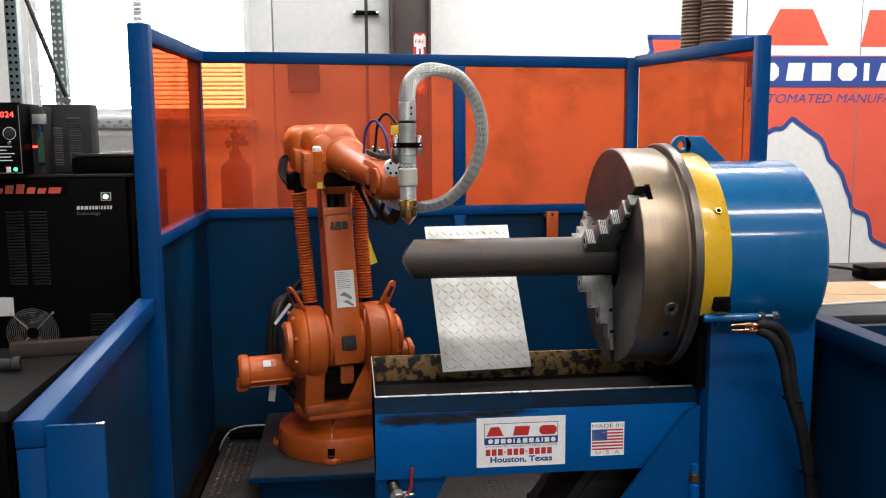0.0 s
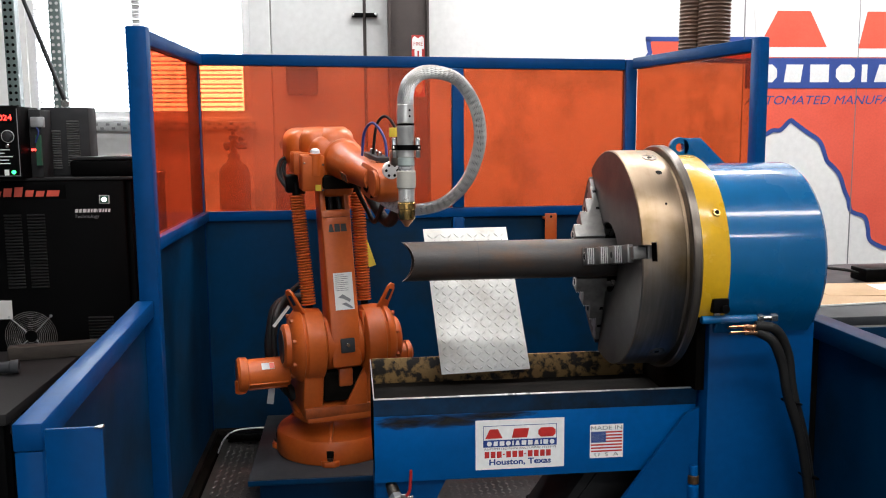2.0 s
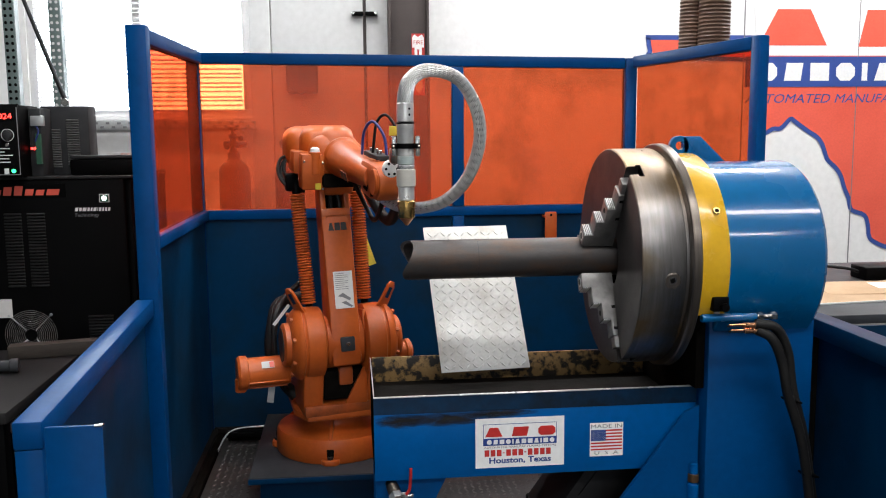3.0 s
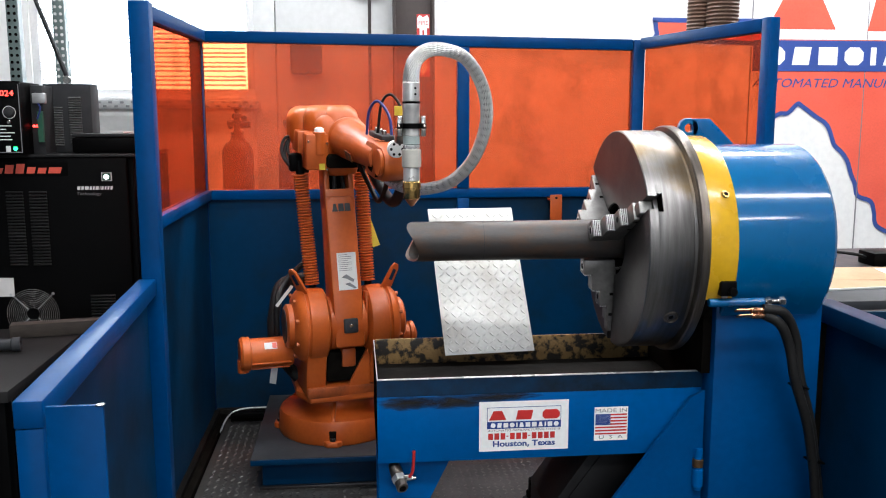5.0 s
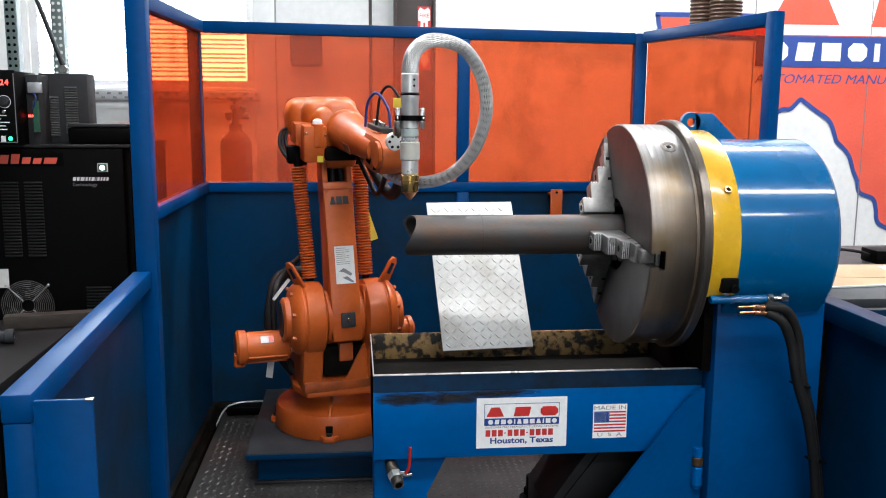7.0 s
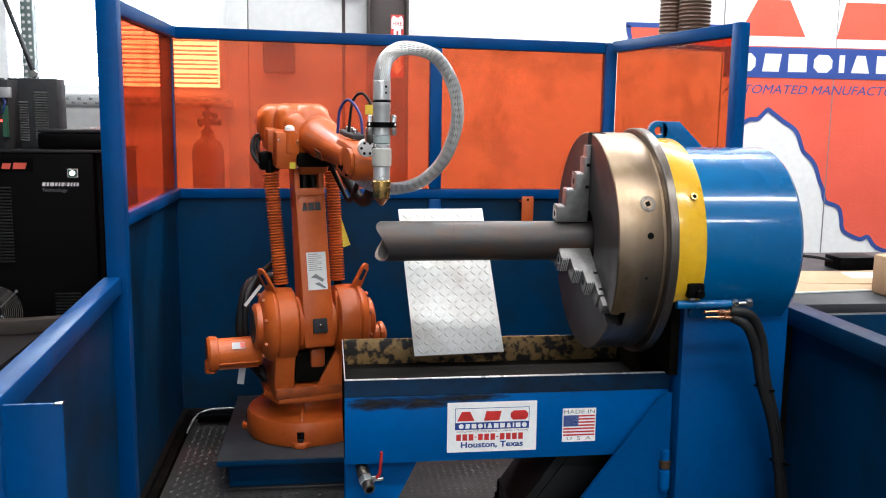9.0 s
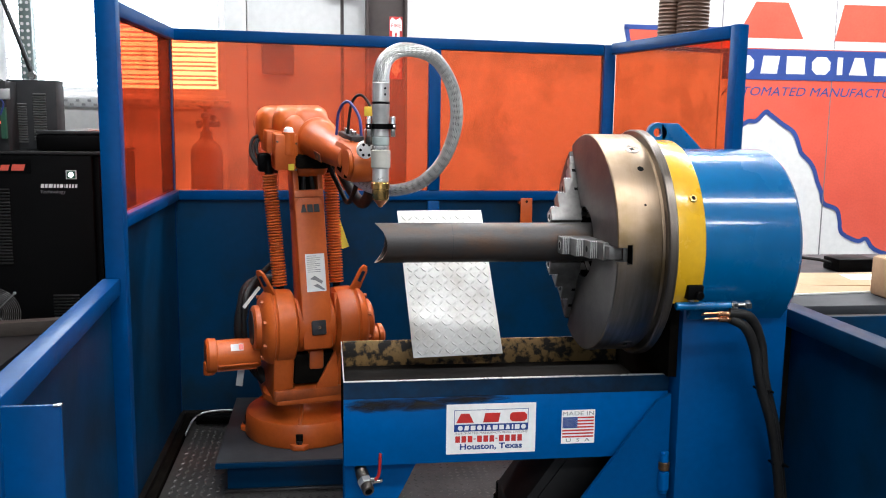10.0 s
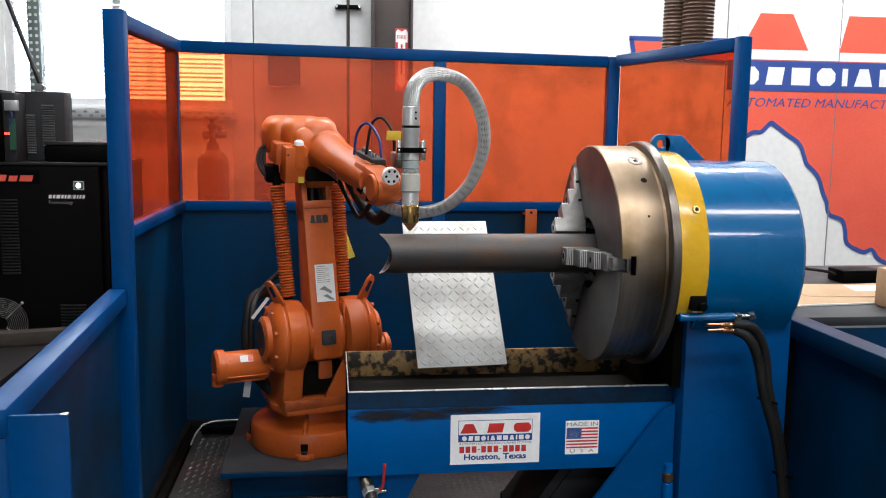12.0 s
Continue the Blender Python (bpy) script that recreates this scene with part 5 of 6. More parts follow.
    box((-0.11, -0.095, o + 0.028), (0.18, 0.16, 0.16), 0.055, bm=hsg, seg=5)
    box((0.02, 0.005, 0.03), (0.11, 0.13, 0.10), 0.03, bm=hsg, seg=4)
    box((-0.055, -0.035, o + 0.05), (0.19, 0.19, 0.13), 0.055, bm=hsg, seg=5)
    part("elbow_housing", hsg, ORANGE, fa, "rounded orange elbow housing")
    part("top_hump", lathe([(0, -0.06), (0.072, -0.06), (0.088, -0.035), (0.088, 0.035), (0.072, 0.06), (0, 0.06)], pose(-0.01, 0.01, o + 0.034) @ YX, seg=40), ORANGE, fa)
    sb = part("side_box", box((0.060, -0.098, o - 0.045), (0.085, 0.085, 0.135), 0.006), ORANGE, fa, "orange junction box with a clear lamp")
    part("side_cover", box((-0.025, -0.125, o - 0.015), (0.13, 0.075, 0.085), 0.008), ORANGE, fa)
    part("lamp_base", cyl(0.024, 0.0, 0.085, pose(0.085, -0.088, o - 0.055), seg=24), ORANGE, sb)
    part("signal_lamp", lathe([(0, 0.078), (0.009, 0.0775), (0.017, 0.072), (0.019, 0.06), (0, 0.06)], pose(0.085, -0.088, o - 0.030), seg=24), SIGN_WHITE, sb, "clear white signal lamp")
    part("warning_mark", span(-0.011, 0.011, -0.012, 0.012, 0, 0.001, m=pose(0.1028, -0.080, o - 0.1, 90, 0, 90)), YELLOW_TAG, sb, "small yellow warning mark")
    for y, z in ((-0.132, o - 0.005), (-0.062, o - 0.012), (-0.062, o - 0.11)):
        part("screw", cyl(0.0045, 0.1022, 0.105, pose(0, y, z) @ ZX, seg=8), CHROME, sb)
    for k, (dy, dz) in enumerate(((0, 0), (0.012, 0.012), (-0.012, 0.008))):
        part("elbow_cable", tube(spline([(-0.06, -0.12 + dy, o - 0.01 + dz), (-0.09, -0.175 + dy, o - 0.02 + dz), (-0.06, -0.195 + dy, o - 0.07 + dz), (-0.02, -0.175 + dy, o - 0.115 + dz), (-0.04, -0.12 + dy, o - 0.14)], 7), 0.0065), RUBBER, fa)
    part("cable_gland", box((-0.03, -0.16, o - 0.1), (0.05, 0.05, 0.07), 0.01), BLACK, fa)
    # Black block darkens the underside of the elbow.
    part("under_block", box((0.05, 0.0, 0.045), (0.14, 0.13, 0.05), 0.012), BLACK_GRIME_SHADE, fa)
    part("grime_mark", span(-0.05, 0.05, -0.016, 0.016, 0, 0.001, m=pose(0.36, -0.038, o - 0.025, 103, 0, 0)), ORANGE_DIRTY, fa)
    for i in range(2):
        part("mark_block", span(-0.05 + i * 0.05, -0.012 + i * 0.05, -0.014, 0.014, 0.001, 0.0018, m=pose(0.37, -0.0385, o - 0.025, 103, 0, 0)), INK, fa)
    # wrist
    w = prism([(0.50, -0.058), (0.60, -0.064), (0.70, -0.058), (0.745, -0.03), (0.752, 0.0), (0.745, 0.03), (0.70, 0.052), (0.60, 0.056), (0.50, 0.055)], -0.040, 0.040, pose(0, 0.026, o - 0.004, 90), bevel=0.014)
    wr = part("wrist", w, ORANGE, fa, "orange wrist housing")
    for s in (-1, 1):
        part("wrist_cover", cyl(0.042, 0.038, 0.050, pose(0.70, 0.026, o, -90 * s), seg=32), ORANGE, wr)
    part("grime_patch", prism([(0.55, -0.04), (0.60, -0.046), (0.615, -0.025), (0.58, -0.012), (0.55, -0.02)], 0.0405, 0.0412, pose(0, 0.026, o, 90)), BLACK_GRIME_SHADE, wr)
    part("grime_patch", prism([(0.64, -0.056), (0.68, -0.05), (0.69, -0.022), (0.66, -0.02)], 0.0405, 0.0412, pose(0, 0.026, o, 90)), BLACK_GRIME_SHADE, wr)
    part("grime_patch", prism([(0.52, -0.02), (0.58, -0.026), (0.60, 0.0), (0.56, 0.018), (0.53, 0.008)], 0.0545, 0.0556, pose(0, 0.026, o)), ORANGE_DIRTY, wr)
    part("tool_flange", cyl(0.027, 0.752, 0.772, pose(0, 0.02, o + 0.05) @ ZX, seg=32), STICK_WHITE, wr, "white tool flange")
    for a in range(0, 360, 60):
        part("flange_hole", cyl(0.0045, 0.7721, 0.7726, pose(0, 0.02 + 0.018 * math.cos(radians(a)), o + 0.05 + 0.018 * math.sin(radians(a))) @ ZX, seg=10), BLACK, wr)
    # valve block with air lines on top
    vb = part("valve_block", box((0.50, 0.045, o + 0.055), (0.18, 0.05, 0.030), 0.005), DARK_GREY, fa)
    for i, x in enumerate((0.45, 0.50, 0.55)):
        part("fitting", cyl(0.008, 0.065, 0.085, pose(x, 0.040, o), seg=10), CHROME, vb)
    part("air_line", tube(spline([(0.45, 0.005, o + 0.06), (0.46, 0.010, o + 0.14), (0.50, 0.030, o + 0.175), (0.55, 0.055, o + 0.13), (0.57, 0.060, o + 0.06)], 7), 0.0048), HOSE_BLUE, fa, "blue air line")
    part("air_line", tube(spline([(0.50, 0.030, o + 0.07), (0.51, 0.040, o + 0.17), (0.55, 0.062, o + 0.20), (0.60, 0.085, o + 0.15), (0.61, 0.088, o + 0.05)], 7), 0.0048), RUBBER, fa, "black air line")
    part("yellow_tag", box((0.63, 0.075, o + 0.155), (0.004, 0.050, 0.03), 0.001), YELLOW_TAG, fa, "yellow plastic tag")
    part("wrist_cable", tube(spline([(0.12, 0.08, o - 0.06), (0.28, 0.10, o - 0.15), (0.42, 0.11, o - 0.18), (0.56, 0.10, o - 0.10), (0.64, 0.075, o + 0.02)], 8), 0.020), RUBBER, fa, "thick black cable")
    part("wrist_cable", tube(spline([(0.10, 0.05, o - 0.07), (0.20, 0.085, o - 0.17), (0.30, 0.09, o - 0.20), (0.42, 0.085, o - 0.12), (0.52, 0.075, o - 0.02)], 8), 0.009), RUBBER, fa)

    # torch, own origin on its tip; z up
    tr = part("plasma_torch", lathe([(0, 0.085), (0.0235, 0.085), (0.0235, 0.128), (0, 0.128)], seg=36), STEEL_BRIGHT, r, "machine plasma torch in bright steel and brass")
    part("nozzle", lathe([(0, 0.0), (0.0045, 0.001), (0.021, 0.022), (0.021, 0.024), (0, 0.024)], seg=32), COPPER, tr, "pointed copper nozzle")
    part("retaining_cap", lathe([(0.0, 0.022), (0.0215, 0.022), (0.0245, 0.026), (0.0245, 0.052), (0.0262, 0.054), (0.0262, 0.070), (0.0235, 0.073), (0, 0.073)], seg=40), BRASS, tr, "brass retaining cap")
    part("lower_sleeve", cyl(0.0238, 0.073, 0.112, seg=36), STEEL_BRIGHT, tr)
    part("insulator", cyl(0.0278, 0.112, 0.164, seg=40, bevel=0.003), CERAMIC, tr, "pale ceramic insulator sleeve")
    part("neck_ring", lathe([(0, 0.164), (0.0225, 0.164), (0.0245, 0.168), (0.0245, 0.174), (0.0215, 0.176), (0, 0.176)], seg=36), STEEL_BRIGHT, tr)
    part("insulator", cyl(0.0245, 0.176, 0.202, seg=40, bevel=0.003), GREENISH, tr, "grey-green insulator ring")
    part("upper_body", lathe([(0, 0.202), (0.0245, 0.202), (0.0245, 0.275), (0.0255, 0.277), (0.0255, 0.292), (0, 0.292)], seg=40), STEEL_BRIGHT, tr)
    part("seal_ring", cyl(0.0262, 0.292, 0.298, seg=36), BLACK, tr)
    part("top_sleeve", cyl(0.0248, 0.298, 0.352, seg=36), STEEL_BRIGHT, tr)
    for z in (0.318, 0.335):
        part("set_screw", cyl(0.0035, 0.0235, 0.0262, pose(0, 0, z, 0, 90, -65), seg=8), BLACK, tr)
    cl = part("clamp_band", lathe([(0.0256, 0.222), (0.030, 0.222), (0.030, 0.237), (0.0256, 0.237)], seg=36, closed=True), BLACK, tr, "black clamp band")
    for s in (-1, 1):
        part("clamp_jaw", box((s * 0.034, 0.0, 0.229), (0.014, 0.034, 0.058), 0.003), CHROME, cl, "bright aluminium clamp jaw")
        part("clamp_ear", box((s * 0.034, -0.019, 0.2295), (0.016, 0.006, 0.015), 0.002), BLACK, cl)
        part("clamp_screw", cyl(0.004, 0, 0.004, upright(s * 0.036, -0.022, 0.2295), seg=8), CHROME, cl)
    part("clamp_arm", box((-0.02, 0.075, 0.20), (0.045, 0.12, 0.045), 0.006), STEEL_FLANGE, cl)
    # braided leads
    path = spline([(0, 0, 0.345), (0.002, 0, 0.380), (0.014, 0.0, 0.414), (0.050, 0.004, 0.441), (0.100, 0.01, 0.442), (0.156, 0.02, 0.420), (0.199, 0.03, 0.362), (0.221, 0.04, 0.29), (0.217, 0.05, 0.213), (0.184, 0.07, 0.126), (0.126, 0.11, 0.063), (0.06, 0.18, 0.036), (0.0, 0.26, 0.034), (-0.05, 0.32, 0.055), (-0.09, 0.36, 0.10)], 22)
    hz = part("braided_hose", tube(path, 0.0155, seg=24), BRAID_CORE, tr, "looped braided metal torch hose")
    n = len(path)
    # braid strands wound both ways
    frames = []
    up = Vector((0, -1, 0))
    for i, p in enumerate(path):
        d = (path[min(i + 1, n - 1)] - path[max(i - 1, 0)]).normalized()
        up = (up - d * up.dot(d)).normalized()
        frames.append((p, up.copy(), d.cross(up)))
    for way in (-1, 1):
        for k in range(22):
            pts = []
            for i, (p, u, v) in enumerate(frames):
                a = way * i * 0.028 + k * math.pi / 11
                rr = 0.0172 + 0.0055 * max(0.0, 1 - i / 90)
                pts.append(p + (u * math.cos(a) + v * math.sin(a)) * rr)
            part("strand", tube(pts, 0.0016, seg=4), BRAID, hz)
    return r, t, arm, fa, tr


# ---- beside the booth ----
def louvers(parent, x0, x1, z0, z1, step, y, mat=None):
    me = mesh_of("louver", box((0, 0, 0), (x1 - x0, 0.010, step * 0.5), 0.0015, pose(0, 0, 0, 28)), mat or LOUVER)
    n = int((z1 - z0) / step)
    for k in range(n):
        shared("louver", me, parent, pose((x0 + x1) / 2, y, z0 + (k + 0.5) * step))


def fan_guard(parent, x, z, r, y):
    g = part("fan_guard", lathe([(0.0, 0.0), (r * 0.24, 0.0), (r * 0.24, 0.004), (0, 0.004)], upright(x, y, z), seg=28), BLACK, parent, "round chrome wire fan guard")
    for k in range(11):
        rr = r * (0.26 + 0.74 * k / 10)
        ring = tube([Vector((x + rr * math.cos(a), y - 0.008, z + rr * math.sin(a))) for a in [2 * math.pi * j / 48 for j in range(49)]], 0.0012, seg=6)
        part("wire_ring", ring, WIRE, g)
    for a in (45, 135, 225, 315):
        c, s = math.cos(radians(a)), math.sin(radians(a))
        part("spoke", tube([Vector((x + c * r * 0.25, y - 0.005, z + s * r * 0.25)), Vector((x + c * r * 1.12, y - 0.005, z + s * r * 1.12))], 0.0022, seg=6), GALV, g)
        part("guard_screw", cyl(0.006, 0, 0.006, upright(x + c * r * 1.14, y - 0.003, z + s * r * 1.14), seg=10), GALV, g)


def power_supply():
    c = thing("plasma_power_supply", "black plasma cutter power supply cabinet with louvers and fan guards", "power supply")
    x0, x1, y0, y1, z1 = -1.62, -0.905, 3.58, 4.25, 1.25
    part("cabinet", span(x0, x1, y0, y1, -0.02, z1, 0.008), BLACK, c)
    part("top_sheet", span(x0 - 0.003, x1 + 0.03, y0 - 0.004, y1, z1 + 0.0005, z1 + 0.012, 0.003), LOUVER, c)
    part("side_cover", span(x1 + 0.001, x1 + 0.022, y0 + 0.02, y1, 0.05, z1 - 0.005, 0.003), BLACK, c)
    part("side_screw", cyl(0.006, 0, 0.006, pose(x1 + 0.022, 3.68, 0.96) @ ZX, seg=8), CHROME, c)
    louvers(c, -1.372, -1.306, 0.82, 1.12, 0.0125, y0 - 0.003)
    louvers(c, -1.284, -1.216, 0.82, 1.12, 0.0125, y0 - 0.003)
    louvers(c, -1.073, -0.975, 0.50, 0.71, 0.0125, y0 - 0.003)
    fan_guard(c, -1.296, 0.627, 0.100, y0 - 0.004)
    fan_guard(c, -1.335, 0.30, 0.100, y0 - 0.004)
    # name marks as plain blocks
    s = part("name_plate", span(-1.60, -1.13, y0 - 0.0012, y0 - 0.0003, 1.178, 1.232), BLACK, c)
    m = upright(0, y0 - 0.0013, 0)
    x = -1.575
    for k, hh in enumerate((0.030, 0.024, 0.030, 0.026, 0.022, 0.034, 0.038, 0.025, 0.022, 0.024)):
        w = 0.0335 if k < 9 else 0.05
        part("name_block", prism([(x, 1.188), (x + 0.006, 1.188 + hh), (x + w + 0.004, 1.188 + hh), (x + w - 0.003, 1.188)], 0, 0.0006, m), SIGN_RED, s)
        x += w + 0.0075
    lamp = part("indicator", span(-1.004, -0.964, y0 - 0.004, y0 - 0.0005, 1.156, 1.19, 0.002), PAPER, c, "green-rimmed white indicator lamp")
    part("indicator_face", span(-1.0, -0.968, y0 - 0.005, y0 - 0.0041, 1.159, 1.187), PCB, lamp)
    part("indicator_lens", cyl(0.010, 0, 0.004, upright(-0.984, y0 - 0.005, 1.173), seg=18), LAMP_WHITE, lamp)
    x = -1.10
    for w in (0.014, 0.012, 0.017, 0.011, 0.009, 0.014, 0.005, 0.011, 0.009, 0.010, 0.011):
        part("mark_block", prism([(x, 1.122), (x + 0.0025, 1.136), (x + w, 1.136), (x + w - 0.0025, 1.122)], 0, 0.0006, m), STICK_WHITE, c)
        x += w + 0.0015
    lettering("word", "Technology", 0.0185, STICK_GREY, c, upright(-1.056, y0 - 0.001, 1.106), shear=0.12, width=1.1, depth=0.0003)
    pp = thing("paper_note", "white paper note stuck on the black cabinet", "paper")
    part("sheet", span(-1.46, -1.362, y0 - 0.012, y0 - 0.010, 0.70, 0.775), PAPER, pp)
    part("tape", span(-1.43, -1.39, y0 - 0.0098, y0 - 0.0005, 0.76, 0.774), PAPER, pp)

    g = thing("torch_height_controller", "black control box with a red digital display and open side", "control box")
    zt = z1 + 0.0125
    part("front_panel", span(-1.56, -1.262, 3.495, 3.502, zt, 1.542, 0.002), BLACK, g)
    part("case", span(-1.56, -1.27, 3.503, 3.74, zt, 1.54, 0.003), BLACK, g)
    part("panel_line", span(-1.268, -1.265, 3.4935, 3.4948, zt + 0.01, 1.53), STICK_GREY, g)
    part("panel_line", span(-1.35, -1.268, 3.4935, 3.4948, zt + 0.01, zt + 0.013), STICK_GREY, g)
    d = part("display", span(-1.36, -1.278, 3.4925, 3.4948, 1.48, 1.51), BLACK, g)
    lettering("digits", "024", 0.03, LED_RED, d, upright(-1.309, 3.492, 1.495), width=1.15, depth=0.0003)
    part("knob", lathe([(0, 0), (0.019, 0), (0.017, 0.014), (0.012, 0.016), (0, 0.016)], upright(-1.305, 3.4948, 1.425), seg=28), DARK_GREY, g)
    part("dial_ring", lathe([(0.022, 0), (0.024, 0), (0.024, 0.0006), (0.022, 0.0006)], upright(-1.305, 3.4946, 1.425), seg=36, closed=True), STICK_WHITE, g)
    for k, w in enumerate((0.05, 0.03, 0.06, 0.045, 0.05)):
        part("print_bar", span(-1.35, -1.35 + w, 3.4938, 3.4947, 1.372 - k * 0.013, 1.376 - k * 0.013), STICK_WHITE, g)
    part("switch", cyl(0.008, 0, 0.012, upright(-1.305, 3.4948, 1.388), seg=14), CHROME, g)
    part("power_button", cyl(0.008, 0, 0.006, upright(-1.290, 3.4948, 1.288), seg=16), LED_GREEN, g)
    part("icon", span(-1.325, -1.308, 3.4938, 3.4947, 1.276, 1.298), STICK_WHITE, g)
    part("open_side", span(-1.2685, -1.222, 3.62, 3.74, zt, 1.53, 0.002), DARK_GREY, g)
    b = part("circuit_board", span(-1.24, -1.222, 3.60, 3.618, 1.31, 1.43), PCB, g)
    part("led", box((-1.258, 3.612, 1.372), (0.009, 0.008, 0.009), 0.002), LED_RED, b)
    part("led", box((-1.246, 3.612, 1.372), (0.009, 0.008, 0.009), 0.002), LED_RED, b)
    part("terminal", span(-1.256, -1.205, 3.60, 3.618, 1.46, 1.50, 0.003), GALV, b)
    part("wire", tube(spline([(-1.235, 3.605, 1.46), (-1.225, 3.595, 1.44), (-1.24, 3.6, 1.40)], 6), 0.003), HOSE_BLUE, b)

    v = thing("vented_box", "dark grey metal box with two louver rows", "metal box")
    part("case", span(-1.265, -1.075, 3.75, 3.86, zt, 1.542, 0.005), DARK_GREY, v)
    louvers(v, -1.235, -1.19, 1.29, 1.46, 0.010, 3.748, SLAT)
    louvers(v, -1.165, -1.115, 1.30, 1.50, 0.010, 3.748, SLAT)
    k = thing("black_case", "flat black plastic case lying on the cabinet", "case")
    part("body", span(-1.13, -0.868, 3.64, 3.74, zt, 1.328, 0.012), BLACK, k)
    part("lid", span(-1.128, -0.87, 3.642, 3.738, 1.3285, 1.342, 0.005), DARK_GREY, k)
    p = thing("folded_paper", "white folded paper on the black case", "paper")
    part("sheet", prism([(-0.985, 3.66), (-0.93, 3.65), (-0.90, 3.70), (-0.95, 3.72)], 1.3425, 1.350), PAPER, p)


def work_bench():
    b = thing("work_bench", "grimy grey steel work bench", "bench")
    part("top", span(-1.75, -1.015, 2.55, 3.35, 0.585, 0.62, 0.004), BENCH, b)
    for x in (-1.70, -1.06):
        for y in (2.60, 3.30):
            part("leg", span(x - 0.025, x + 0.025, y - 0.025, y + 0.025, ZF, 0.584, 0.003), BLACK, b)
    part("shelf", span(-1.72, -1.03, 2.58, 3.32, 0.12, 0.14, 0.002), BLACK, b)
    t = thing("timber_block", "weathered timber block lying on the bench", "timber")
    part("block", box((0, 0, 0), (0.30, 0.055, 0.05), 0.004, pose(-1.10, 3.235, 0.646, 0, 0, 12)), WOOD, t)
    p = thing("pipe_offcut", "short dark pipe offcut on the bench", "pipe")
    part("tube", lathe([(0.012, 0), (0.02, 0), (0.02, 0.13), (0.024, 0.135), (0.024, 0.16), (0.012, 0.16)], pose(-1.30, 2.985, 0.645, 0, 90, 10), seg=20, closed=True), GREY_PAINT, p)
    s = thing("scrap_blocks", "stacked wooden offcuts under the bench", "timber")
    for k, (y, z, w) in enumerate(((1.95, ZF + 0.03, 0.12), (1.93, ZF + 0.0905, 0.10), (1.96, ZF + 0.151, 0.11))):
        part("offcut", box((-0.86 - 0.02 * k, y, z), (w, 0.16, 0.058), 0.004), WOOD, s)


def rack():
    r = thing("pallet_rack", "grey-green perforated steel pallet rack uprights", "rack")
    for x in (-1.985, -1.725):
        u = part("upright", span(x - 0.032, x + 0.032, 5.47, 5.475, ZF, 3.2, 0.001), RACK_GREEN, r)
        part("flange", span(x - 0.034, x - 0.030, 5.476, 5.54, ZF, 3.2), RACK_GREEN, u)
        part("flange", span(x + 0.030, x + 0.034, 5.476, 5.54, ZF, 3.2), RACK_GREEN, u)
    me = mesh_of("rack_hole", cyl(0.0095, 0, 0.002, RX90, seg=10), SIGN_WHITE)
    me2 = mesh_of("rack_hole", cyl(0.0095, 0, 0.002, RX90, seg=10), BLACK)
    for j, x in enumerate((-1.985, -1.725)):
        for k in range(34):
            for s in (-1, 1):
                shared("rack_hole", me if j else me2, r, pose(x + s * 0.016, 5.4695, 1.45 + k * 0.04))
    part("crossbar", span(-1.95, -1.76, 5.48, 5.50, 3.0, 3.05), RACK_GREEN, r)
    st = thing("black_strut", "slim black strut leaning against the rack", "strut")
    part("rod", tube([Vector((-2.03, 5.44, 2.65)), Vector((-1.18, 3.81, 1.565))], 0.010, seg=12), BLACK, st)
    part("end_eye", cyl(0.016, 0, 0.014, upright(-1.178, 3.80, 1.56), seg=20), CHROME, st)


def table():
    t = thing("side_table", "dark grey steel side table", "table")
    part("top", span(1.445, 2.75, 2.50, 3.55, 0.812, 0.842, 0.004), GREY_PAINT, t)
    for x in (1.50, 2.68):
        for y in (2.55, 3.48):
            part("leg", span(x - 0.025, x + 0.025, y - 0.025, y + 0.025, ZF, 0.811, 0.003), GREY_PAINT, t)
    c = thing("flat_cardboard", "flattened brown cardboard with a white label", "cardboard")
    part("sheet", box((0, 0, 0), (0.62, 0.34, 0.005), 0.001, pose(1.78, 2.86, 0.8455, 0, 0, 6)), CARD, c)
    part("torn_edge", box((0, 0, 0), (0.60, 0.004, 0.006), 0.001, pose(1.798, 2.687, 0.8460, 0, 0, 6)), PAPER, c, "white torn paper edge")
    part("flap", box((0, 0, 0), (0.40, 0.22, 0.005), 0.001, pose(1.86, 2.89, 0.8525, 1.5, -1, -8)), CARD, c)
    part("label", box((0, 0, 0), (0.16, 0.10, 0.001), 0, pose(1.95, 2.905, 0.8575, 1.5, -1, -8)), PAPER, c, "white shipping label")
    b = thing("black_adapter", "black power adapter box with a cable", "adapter")
    part("body", box((2.03, 3.14, 0.8680), (0.16, 0.11, 0.051), 0.006), BLACK, b)
    part("cable", tube(spline([(1.955, 3.14, 0.868), (1.90, 3.12, 0.885), (1.84, 3.14, 0.892), (1.76, 3.18, 0.895), (1.66, 3.20, 0.866), (1.6, 3.22, 0.848)], 8), 0.006), RUBBER, b)
    k = thing("cardboard_box", "small closed brown cardboard box", "box")
    part("carton", box((1.925, 2.60, 0.9085), (0.24, 0.15, 0.132), 0.012, None), CARD, k)
    part("tape", box((1.925, 2.60, 0.9752), (0.22, 0.04, 0.0012), 0), PAPER, k)
    j = thing("junction_panel", "white wall box above the table", "electrical box")
    part("body", box((1.56, 3.30, 0.90), (0.05, 0.07, 0.114), 0.004), SIGN_WHITE, j)


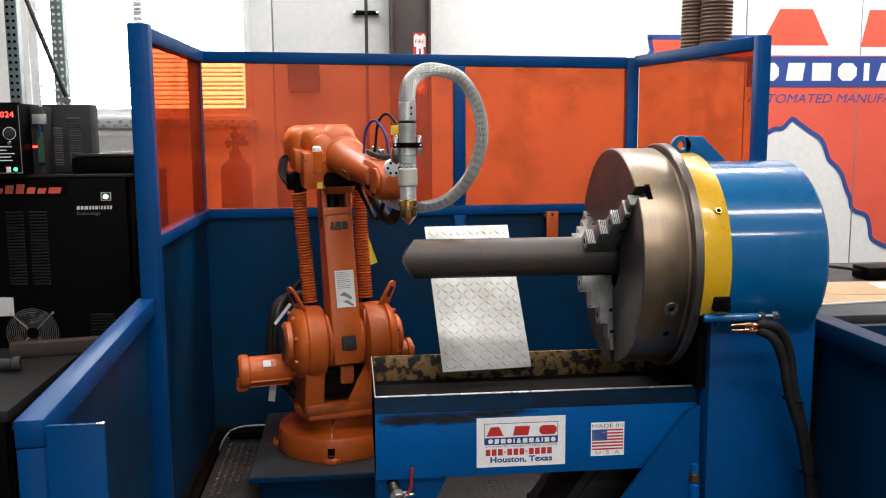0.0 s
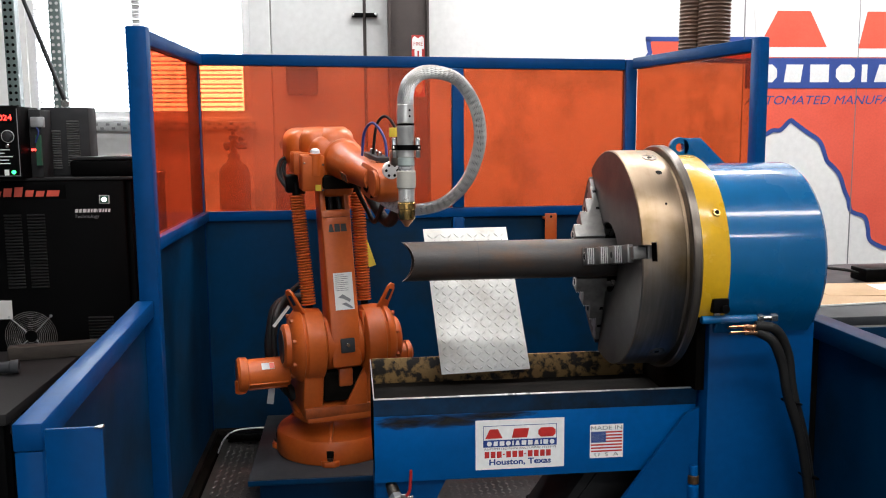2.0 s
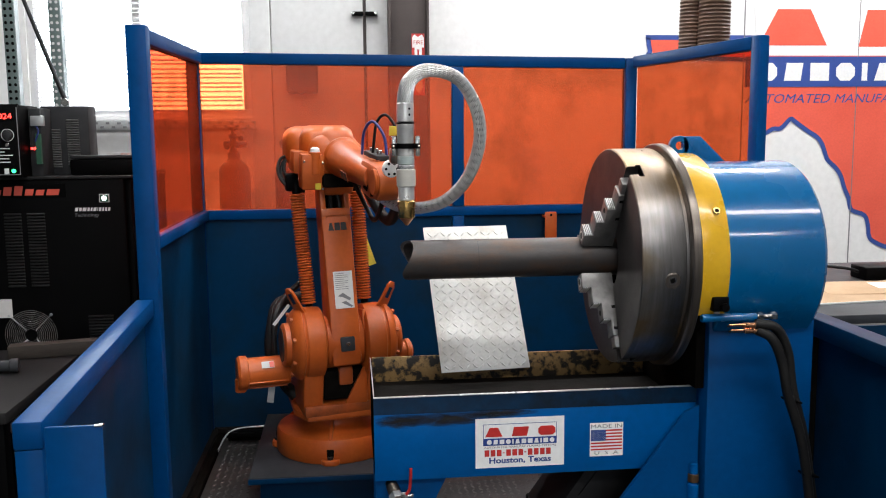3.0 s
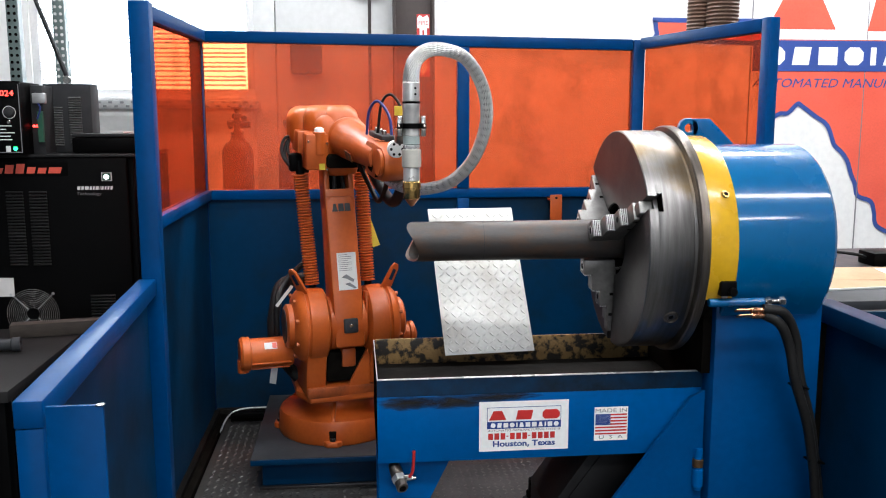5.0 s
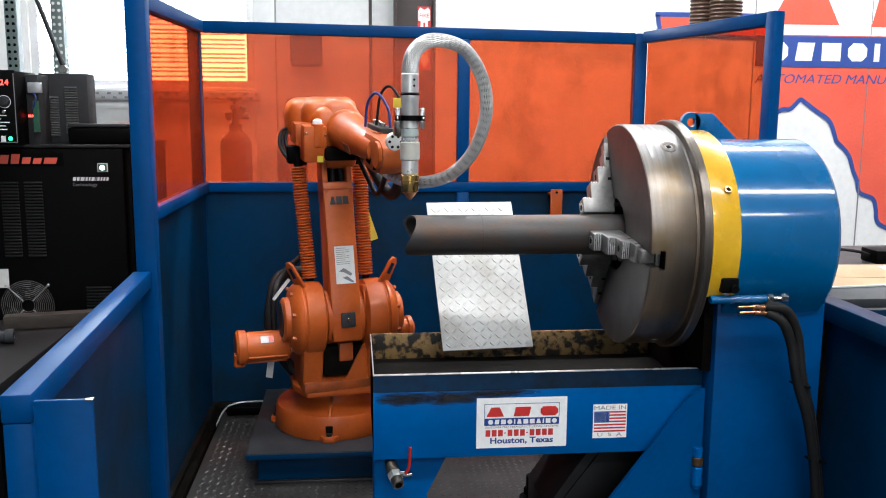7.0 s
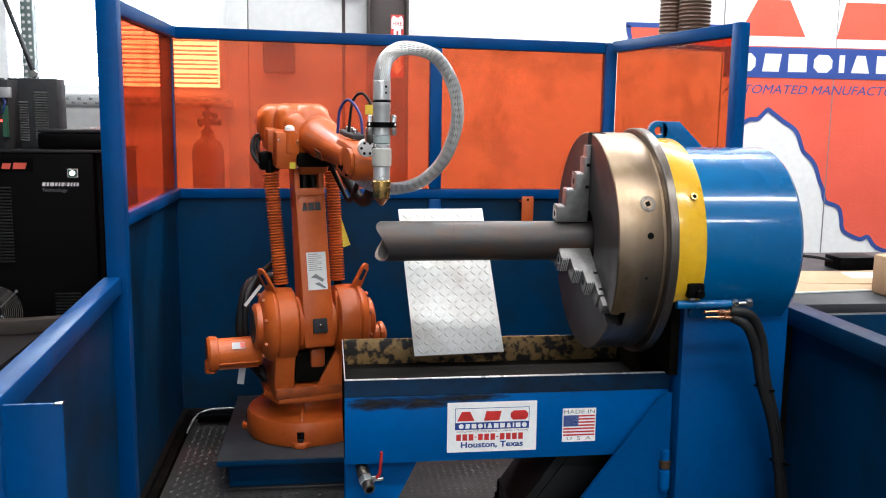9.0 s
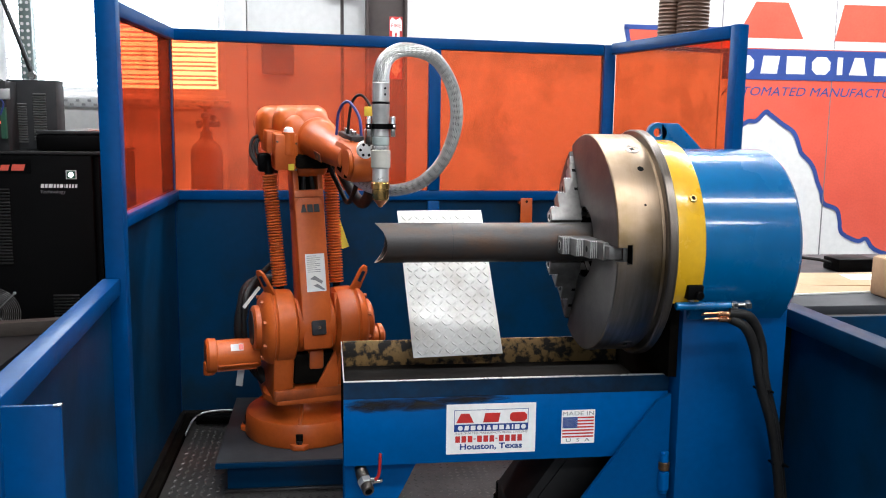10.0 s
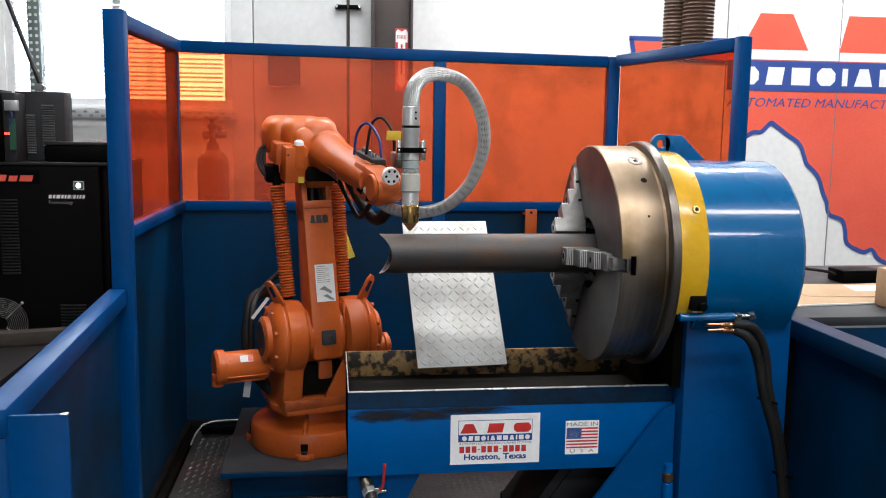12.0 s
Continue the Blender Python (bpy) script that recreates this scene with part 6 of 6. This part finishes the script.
def ducts():
    d = thing("flexible_ducts", "pair of brown corrugated fume ducts hanging down", "duct")
    n = 294
    part("duct", tube([Vector((2.21 + 0.01 * math.sin(k * 0.01), 5.2, 1.92 + k * 0.01115)) for k in range(n)], 0.090, seg=28, ripple=0.009, every=2), DUCT, d)
    part("duct", tube([Vector((2.115 + 0.012 * math.sin(k * 0.015), 5.32, 1.92 + k * 0.01115)) for k in range(n)], 0.07, seg=24, ripple=0.008, every=2), DUCT, d)


def gas_cylinders():
    c = thing("gas_cylinder", "dark tall compressed gas cylinder behind the curtain", "gas cylinder", pose(-0.605, 4.62, ZF), "gas cylinders")
    part("shell", lathe([(0, 0), (0.075, 0), (0.08, 0.01), (0.08, 1.315), (0.076, 1.345), (0.062, 1.372), (0.04, 1.388), (0.032, 1.40), (0.032, 1.43), (0, 1.43)], seg=32), GAS, c)
    part("valve", lathe([(0, 1.43), (0.022, 1.43), (0.016, 1.445), (0.016, 1.50), (0.024, 1.505), (0.024, 1.525), (0.010, 1.53), (0.010, 1.545), (0.026, 1.55), (0.026, 1.56), (0, 1.56)], seg=20), GAS, c)
    reg = part("regulator", cyl(0.017, -0.03, 0.025, pose(0.045, 0, 1.472) @ ZX, seg=20), GAS, c)
    part("gauge", cyl(0.015, 0, 0.02, upright(0.04, -0.01, 1.503), seg=20), GAS, reg)
    part("gauge", cyl(0.014, 0, 0.02, upright(-0.03, -0.01, 1.462), seg=20), GAS, reg)
    part("cap_nut", cyl(0.014, -0.05, -0.015, pose(0, 0, 1.478) @ ZX, seg=6), GAS, reg)
    copy_thing(c, pose(-0.33, 4.75, ZF))


def motions():
    """The chuck and pipe turn at 45 degrees a second and stop; then the robot swings and lowers the torch."""
    turn = [(k * 0.5, 40.2 + 22.5 * k) for k in range(20)] + [(9.7, 476.2), (9.85, 480.6), (10.0, 481.5), (12.0, 481.5)]
    rows = [(t, pose(FACE_X, AX_Y, AX_Z, -a)) for t, a in turn]
    walk(CHUCK, rows)
    walk(PIPE_OB, rows)
    swing = [(0.0, 0.0, 0.0), (10.45, 0.0, 0.0), (10.55, 0.04, 0.0), (10.65, 0.42, 0.0), (10.75, 0.93, 0.0), (10.85, 1.0, 0.0), (10.92, 1.0, 0.06), (11.0, 1.0, 0.52), (11.07, 1.0, 0.93), (11.15, 1.0, 1.0), (12.0, 1.0, 1.0)]
    inv = ROBOT.inverted()
    rt, ra, rf, rh = [], [], [], []
    for t, s, d in swing:
        yaw = pose(0, 0, 0, 0, 0, 13.0 + 4.3 * s)
        rt.append((t, yaw))
        ra.append((t, yaw @ pose(0.15, 0, 0.475, 1.1, -LEAN, 0)))
        rf.append((t, yaw @ pose(ELBOW[0], 0, ELBOW[1], 0, 5.4 + 3.4 * d, 0)))
        rh.append((t, inv @ pose(0.156 + 0.070 * s, 2.50 - 0.02 * s, 1.150 + 0.004 * s - 0.037 * d, 0, 0, 3.0 * s)))
    walk(TURRET, rt)
    walk(UPPER_ARM, ra)
    walk(FOREARM, rf)
    walk(TORCH, rh)


shop_hall()
strip_light()
wall_sign()
booth()
low_wall()
booth_floor()
trough()
sticker()
headstock()
CHUCK = chuck()
PIPE_OB = cut_pipe()
tread_plate()
pedestal()
ROBOT_OB, TURRET, UPPER_ARM, FOREARM, TORCH = robot()
power_supply()
work_bench()
rack()
table()
ducts()
gas_cylinders()
motions()
